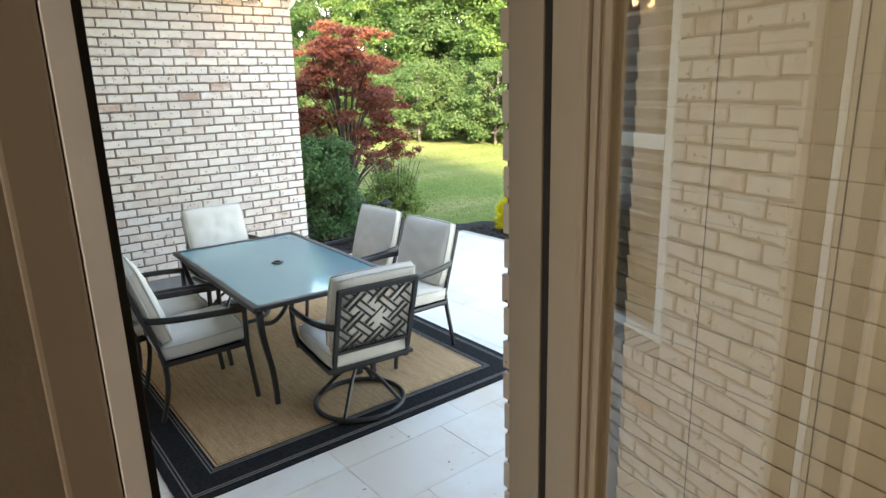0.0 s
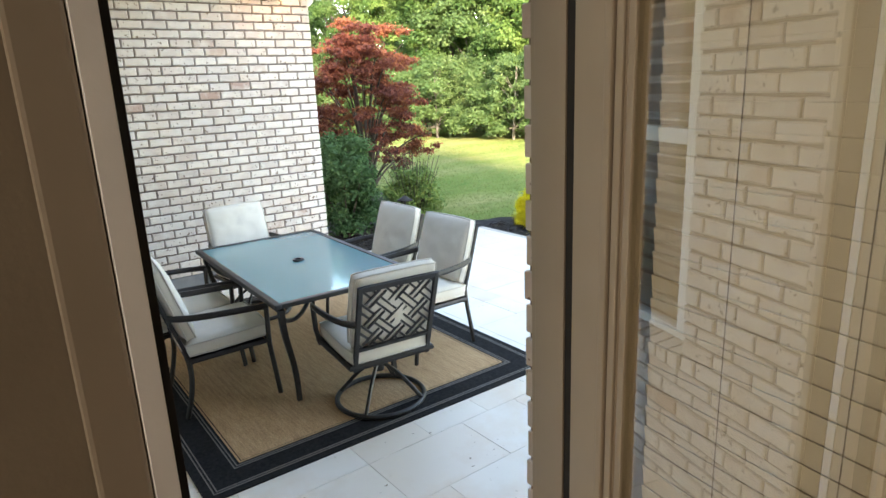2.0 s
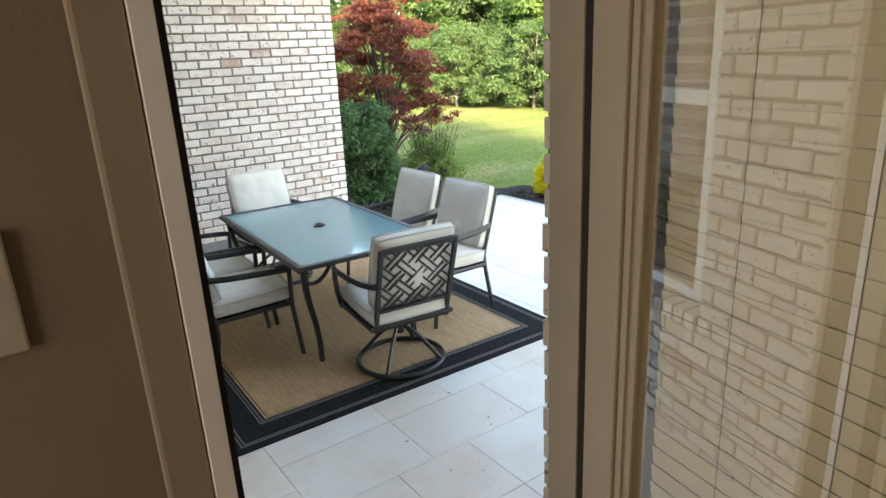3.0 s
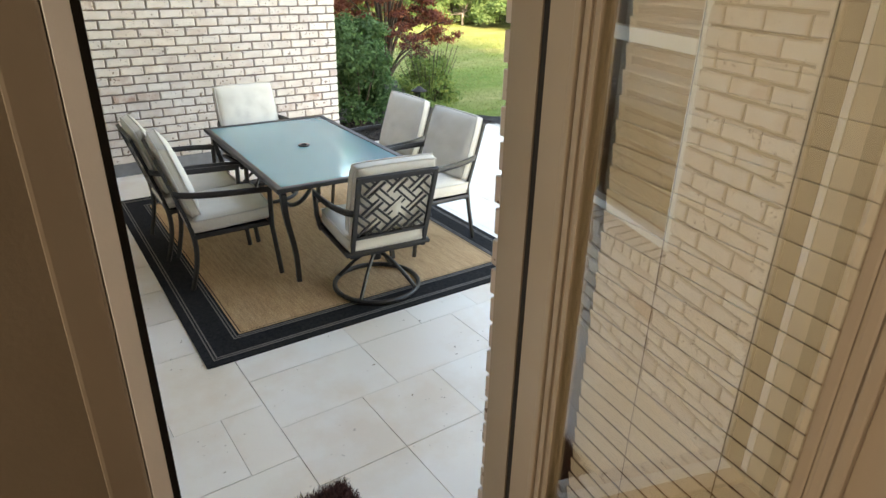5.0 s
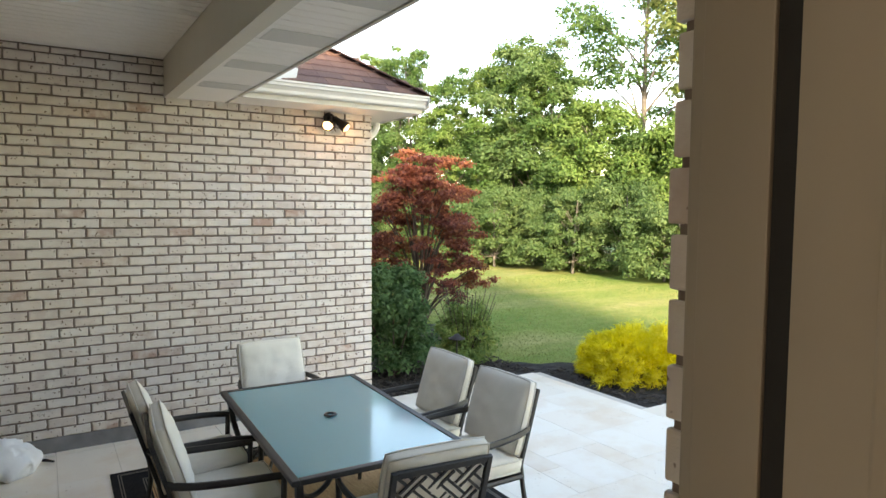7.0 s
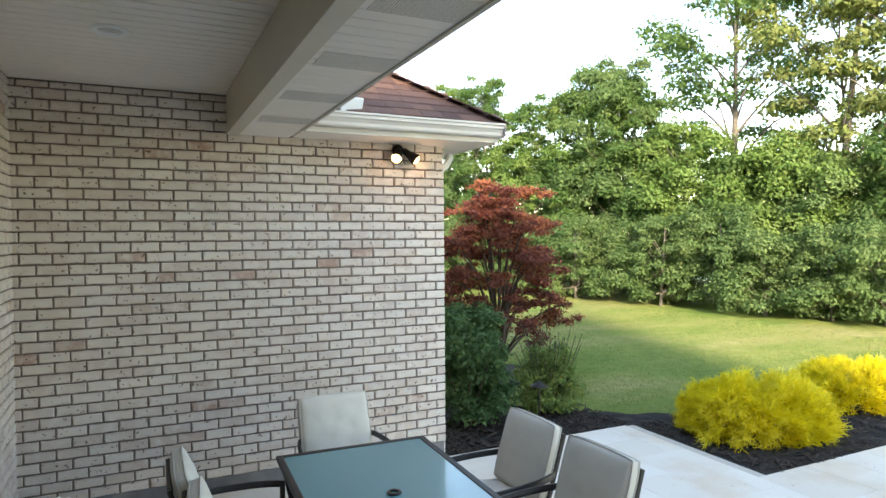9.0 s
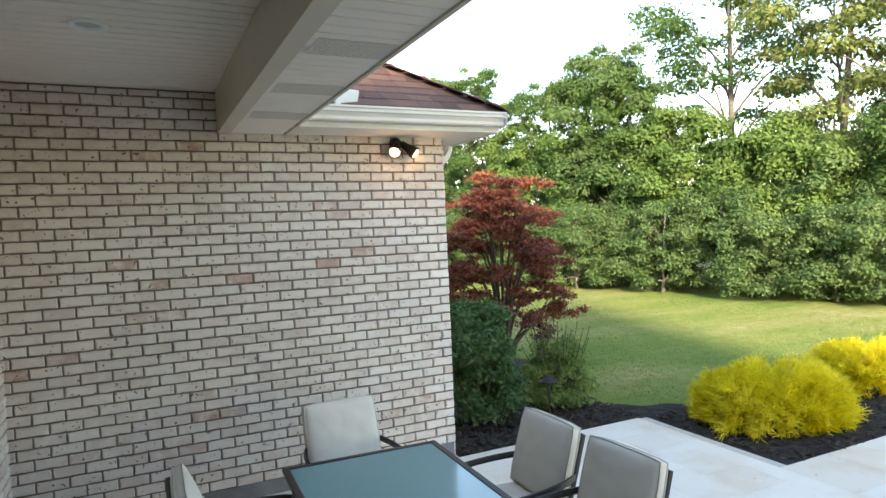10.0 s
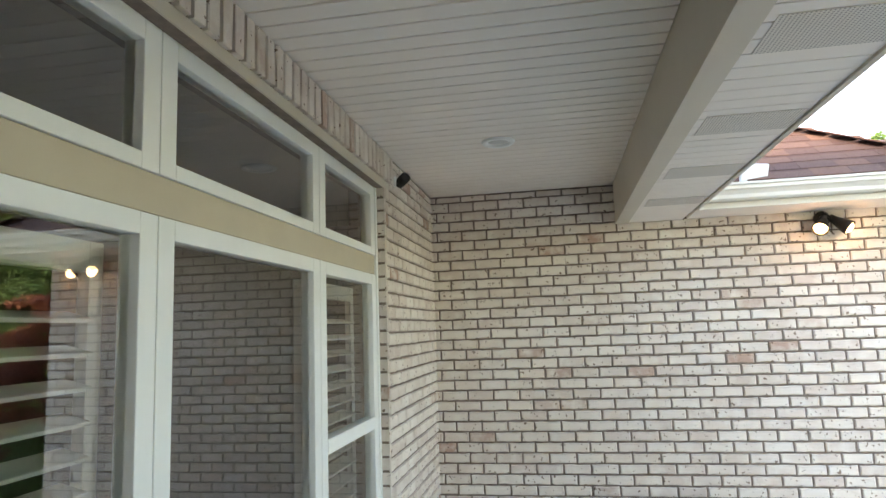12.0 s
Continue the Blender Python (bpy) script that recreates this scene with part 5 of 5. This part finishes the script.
def gold_shrub(x, y, w, d, h, seed, n):
    """Mound of thread-like golden sprays that arch outward."""
    rnd = np.random.default_rng(seed)
    t = thing("golden_cypress", "bright golden-yellow mounded thread cypress in the mulch bed", "shrub", "golden shrubs", at=pose(x, y, -0.03))
    bm = bmesh.new()
    for i in range(12):
        a = i * 2.4
        tube(bez((0, 0, 0), (0.1 * w * math.cos(a), 0.1 * d * math.sin(a), h * 0.3), (0.25 * w * math.cos(a), 0.25 * d * math.sin(a), h * 0.55), (0.36 * w * math.cos(a), 0.36 * d * math.sin(a), h * 0.6), 5), 0.014, 5, bm=bm, taper=0.4)
    part("stems", bm, TWIG, t)
    v, f = [], []
    per = 36
    for i in range(n // per):
        az = i * 2.39996 + rnd.normal() * 0.25
        el = math.asin(((i + 0.5) / (n // per)) ** 0.85)
        lump = 0.90 + 0.10 * noise.noise((math.cos(az) * 2.2 + seed, math.sin(az) * 2.2, el * 2.5)) + 0.07 * rnd.normal()
        ce, se = math.cos(el) ** 0.55, math.sin(el)
        p = Vector((math.cos(az) * ce * w / 2, math.sin(az) * ce * d / 2, 0.05 + se * h * 0.86)) * lump
        out = Vector((math.cos(az) * ce, math.sin(az) * ce, se * 0.8 + 0.25)).normalized()
        big = 0.6 + 0.5 * rnd.random()
        for j in range(per):
            dr = (out + Vector((rnd.normal(), rnd.normal(), rnd.normal())) * 0.50).normalized()
            q = p - out * 0.05 + Vector((rnd.normal(), rnd.normal(), rnd.normal())) * 0.022
            l = (0.07 + 0.085 * rnd.random()) * big
            side = dr.cross(Vector((rnd.normal(), rnd.normal(), rnd.normal()))).normalized()
            e = q + dr * l + Vector((0, 0, -0.025 * rnd.random()))
            wv = side * 0.0046
            for tw in (-1, 0, 1):
                m0 = q + dr * l * (0.45 + 0.15 * tw)
                tip = e if tw == 0 else m0 + (dr * 0.7 + side * tw).normalized() * l * 0.38
                root = q if tw == 0 else m0
                mid = (root + tip) / 2
                b = len(v)
                v += [tuple(root - wv * 0.6), tuple(root + wv * 0.6), tuple(mid + wv), tuple(tip), tuple(mid - wv)]
                f.append((b, b + 1, b + 2, b + 3, b + 4))
    me = bpy.data.meshes.new("foliage")
    me.from_pydata(v, [], f)
    me.materials.append(GOLD)
    o = new("foliage", me)
    o.parent = t


gold_shrub(6.62, -0.80, 1.70, 1.3, 0.60, 31, 24000)
gold_shrub(8.6, -0.55, 1.5, 1.2, 0.54, 32, 16000)

# woodland edge: low dense growth in front, trees behind
EDGE0, EDGE1 = Vector((11.6, 15.5, 0)), Vector((16.3, -1.0, 0))
along = (EDGE1 - EDGE0).normalized()
back = Vector((-along.y, along.x, 0))
if back.x < 0:
    back = -back


def edge_place(s, depth):
    p = EDGE0 + along * s + back * depth
    return p.x, p.y


prnd = random.Random(99)
for i in range(17):
    s = -5.0 + i * 1.4 + prnd.uniform(-0.3, 0.3)
    x, y = edge_place(s, 1.0 + prnd.uniform(-0.4, 0.5))
    limb_tree("hedge_bush", "dense green thicket bush at the edge of the lawn", x, y, prnd.uniform(1.9, 2.6), 0.12, prnd.uniform(1.1, 1.4), GREEN_B, 200 + i, 0.05, 3000, 0.042, 46, 0.92, "bush", "woodland edge bushes")
for i, (s, hh) in enumerate(((-6, 8.4), (-4.4, 8.9), (-2.8, 8.2), (-1.2, 8.6), (0.4, 6.8), (1.8, 7.4), (3.1, 7.8), (4.4, 8.0), (5.7, 6.9), (7.0, 5.3), (8.4, 4.2), (9.8, 4.5), (11.2, 3.9), (13.0, 4.6))):
    x, y = edge_place(s, 3.4 + prnd.uniform(-0.5, 0.6))
    limb_tree("woodland_tree", "leafy green deciduous tree behind the lawn", x, y, hh, 0.8, prnd.uniform(1.5, 2.0), (GREEN_A, GREEN_C, GREEN_B, GREEN_A, GREEN_C)[i % 5], 300 + i, 0.11, 2200, 0.056, 52, 1.0, "tree", "woodland trees")
# taller open trees
for s, dep, hh, cz, cr, mt, op, sd in ((7.3, 6.0, 12.5, 5.6, 2.7, GREEN_A, 0.3, 401), (10.4, 6.0, 13.0, 3.8, 3.1, YELLOWGREEN, 0.2, 402), (12.6, 5.4, 12.5, 3.4, 3.0, YELLOWGREEN, 0.2, 403), (15.2, 6.0, 12.0, 3.2, 2.8, YELLOWGREEN, 0.2, 404)):
    x, y = edge_place(s, dep)
    limb_tree("tall_tree", "tall open-crowned tree with a bare grey trunk", x, y, hh, cz, cr, mt, sd, 0.17, 700, 0.08, 42, 0.65, "tree", "tall trees", op)
for i in range(16):
    s = -12 + i * 2.2
    x, y = edge_place(s, 9.0 + prnd.uniform(-1, 3))
    limb_tree("far_tree", "distant green woodland tree", x, y, prnd.uniform(5.0, 6.4) if s < 5 else prnd.uniform(3.4, 4.2), 0.4, prnd.uniform(1.9, 2.5), GREEN_A, 500 + i, 0.14, 420, 0.11, 34, 0.75, "tree", "far woodland")

# lawn blades near the bed
rnd = np.random.default_rng(7)
n = 42000
gx = 4.3 + 9.5 * rnd.random(n) ** 1.3
gy = -0.2 + 9.0 * rnd.random(n)


def in_bed(x, y):
    c = False
    for (xa, ya), (xb, yb) in zip(bed, bed[1:] + bed[:1]):
        if (ya > y) != (yb > y) and x < (xb - xa) * (y - ya) / (yb - ya) + xa:
            c = not c
    return c


gl = np.array([not in_bed(a, b) for a, b in zip(gx, gy)])
gx, gy = gx[gl], gy[gl]
n = len(gx)
ga = rnd.random(n) * 6.2832
gh = 0.016 + 0.02 * rnd.random(n)
gw = 0.0035 + 0.0005 * np.hypot(gx - 1, gy + 5)
tx, ty = rnd.normal(size=n) * 0.02, rnd.normal(size=n) * 0.02
v = np.zeros((n, 3, 3))
v[:, 0] = np.stack([gx - np.cos(ga) * gw, gy - np.sin(ga) * gw, np.full(n, -0.05)], 1)
v[:, 1] = np.stack([gx + np.cos(ga) * gw, gy + np.sin(ga) * gw, np.full(n, -0.05)], 1)
v[:, 2] = np.stack([gx + tx, gy + ty, -0.05 + gh], 1)
me = bpy.data.meshes.new("grass")
me.vertices.add(n * 3)
me.vertices.foreach_set("co", v.ravel())
me.loops.add(n * 3)
me.loops.foreach_set("vertex_index", np.arange(n * 3))
me.polygons.add(n)
me.polygons.foreach_set("loop_start", np.arange(n) * 3)
me.update(calc_edges=True)
GRASS = leaf_material("grass_blades", [(0.2, (0.16, 0.22, 0.05)), (0.6, (0.23, 0.27, 0.08)), (1.0, (0.34, 0.32, 0.12))], 0.4)
me.materials.append(GRASS)
tagged(new("grass", me), "short mown grass blades on the lawn", "grass", kind="stuff")

# ---- roof shingles ----
EXPO = 0.14
slope = math.sqrt(1 + PITCH * PITCH)
ang = math.degrees(math.atan(PITCH))
srnd = random.Random(6)
SHINGLE_MESHES = {}


def shingle_mesh(w):
    key = round(w, 2)
    if key not in SHINGLE_MESHES:
        SHINGLE_MESHES[key] = mesh_of(box(0, key - 0.004, -0.012, EXPO * 1.25, 0, 0.009, 0.0015), "shingle", SH)
    return SHINGLE_MESHES[key]


def shingle(m, w):
    o = new("shingle", shingle_mesh(w))
    o.parent = wing_roof
    o.matrix_basis = m


for r in range(13):
    d = r * EXPO / slope
    x = 1.55 + srnd.uniform(0, 0.1)
    while x < RX - d - 0.06:
        w = min(srnd.choice((0.16, 0.2, 0.24, 0.3)), RX - d - x)
        if w > 0.04:
            shingle(pose(x, RY + d, RZ + d * PITCH + 0.004 + srnd.choice((0, 0.0015)), ang - 2.6, 0, 0), w)
        x += w
for r in range(18):
    d = r * 0.13
    shingle(Matrix.Translation((RX - d - 0.0, RY + d, RZ + d * PITCH + 0.012)) @ pose(0, 0, 0, 0, 0, 45) @ pose(0, 0, 0, math.degrees(math.atan(PITCH / 1.414)), 0, 0) @ Matrix.Translation((-0.13, 0, 0)), 0.26)

# ---- paving ----
U = 0.2032
TILES = {}


def tile_mesh(a, b):
    if (a, b) not in TILES:
        w, d = a * U - 0.0025, b * U - 0.0025
        TILES[a, b] = mesh_of(box(0, w, 0, d, -0.02, 0.0, 0.0015), "tile", TRAVERTINE)
    return TILES[a, b]


trnd = random.Random(17)
taken = set()
NX, NY = 54, 70
X0, Y0 = 0.0, -0.088 - NY * U
free = lambda i, j: (X0 + (i + 1) * U <= 5.64 or Y0 + (j + 1) * U <= -1.70) and not (Y0 + j * U < DOUT - 0.05 and X0 + i * U < 3.6)
for j in range(NY - 1, -1, -1):
    for i in range(NX):
        if (i, j) in taken or not free(i, j):
            continue
        opts = [(3, 2), (3, 3), (2, 2), (3, 2), (4, 2), (2, 3)]
        trnd.shuffle(opts)
        for a, b in opts + [(2, 1), (1, 2), (1, 1)]:
            cells = [(i + p, j - q) for p in range(a) for q in range(b)]
            if all(c not in taken and 0 <= c[0] < NX and c[1] >= 0 and free(*c) for c in cells):
                break
        else:
            continue
        taken |= set(cells)
        px, py = X0 + i * U + 0.002, Y0 + (j - b + 1) * U + 0.002
        if px > 5.6 and py < -6:
            continue
        o = new("tile", tile_mesh(a, b))
        o.parent = patio
        o.matrix_basis = pose(px, py, trnd.uniform(-0.0008, 0.0008), trnd.uniform(-0.06, 0.06), trnd.uniform(-0.06, 0.06), 0)
# strip of paving along the end wall
x = 0.002
while x < WING - 0.02:
    w = min(trnd.choice((2, 3)) * U, WING - 0.004 - x)
    o = put("tile", box(0, w - 0.004, 0, 0.078, -0.02, 0.0, 0.0025), TRAVERTINE, patio)
    o.matrix_basis = pose(x, -0.085, 0)
    x += w

# ---- brickwork ----
lay_bricks(wall_north, pose(0, 0, 0), WING, 0.124, CEIL, single=lambda x, z: 1.2 < x and 0.5 < z < 2.6, shift=-0.1445)
lay_bricks(wall_wing, pose(WING - 0.012, 0.0, 0, 0, 0, 90), 2.4, 0.124 - 2 * COURSE, EAVE)
lay_bricks(wall_west, pose(0, DOUT, 0, 0, 0, 90), -DOUT, 0.124 - 2 * COURSE, CEIL, openings=[(WY0 - DOUT, WY1 - DOUT, WZ0 - 0.07, 9), (WY0 - DOUT - 0.125, WY1 - DOUT + 0.10, WZ1, 9)], single=lambda x, z: x > 3.5 and z > 1.2)
lay_bricks(wall_south, pose(WING, DOUT, 0, 0, 0, 180), WING, 0.124 - 2 * COURSE, CEIL, openings=[(WING - DX1 - 0.045, WING - DX0 + 0.045, FLOOR - 0.14, HEAD)])
# brick returns beside the door and the window
for x0, s in ((DX1 + 0.045, -1), (DX0 - 0.045, 1)):
    ret = thing("brick_return", "rough whitewashed brick edge beside the patio door", "brick edge")
    part("mortar", box(min(x0, x0 + s * 0.009), max(x0, x0 + s * 0.009), DOUT - 0.021, DOUT + 0.004, FLOOR - 0.02, HEAD - 0.005), MORTAR, ret)
    z = 0.124 + 4 * COURSE
    while z < HEAD:
        a, b = sorted((x0, x0 + s * (0.016 + brick_rnd.uniform(-0.003, 0.004))))
        part("brick", box(a, b, DOUT - 0.022, DOUT + 0.012 + brick_rnd.uniform(-0.003, 0.003), z + 0.003, z + COURSE - JOINT + 0.003, 0.004), BRICK, ret)
        z += COURSE
for y0 in (WY1,):
    ret = thing("brick_return", "brick return beside the window", "brick edge")
    z = WZ0
    while z < WZ1 - 0.03:
        part("brick", box(-0.056, 0.010, y0 - 0.012, y0 + 0.02, z + 0.002, z + COURSE - JOINT, 0.004), BRICK, ret)
        z += COURSE

# ---- floor planks by the door ----
yy = -7.0
while yy < DIN - 0.03:
    put("plank", box(0.0, 1.9, yy + 0.001, min(yy + 0.081, DIN - 0.026), FLOOR - 0.011, FLOOR, 0.0015), WOOD, floor)
    yy += 0.082
for a in (DIN,):
    put("plank", box(DX0 + 0.005, DX1 - 0.055, a + 0.001, DH - 0.022, FLOOR - 0.011, FLOOR, 0.0015), WOOD, floor)
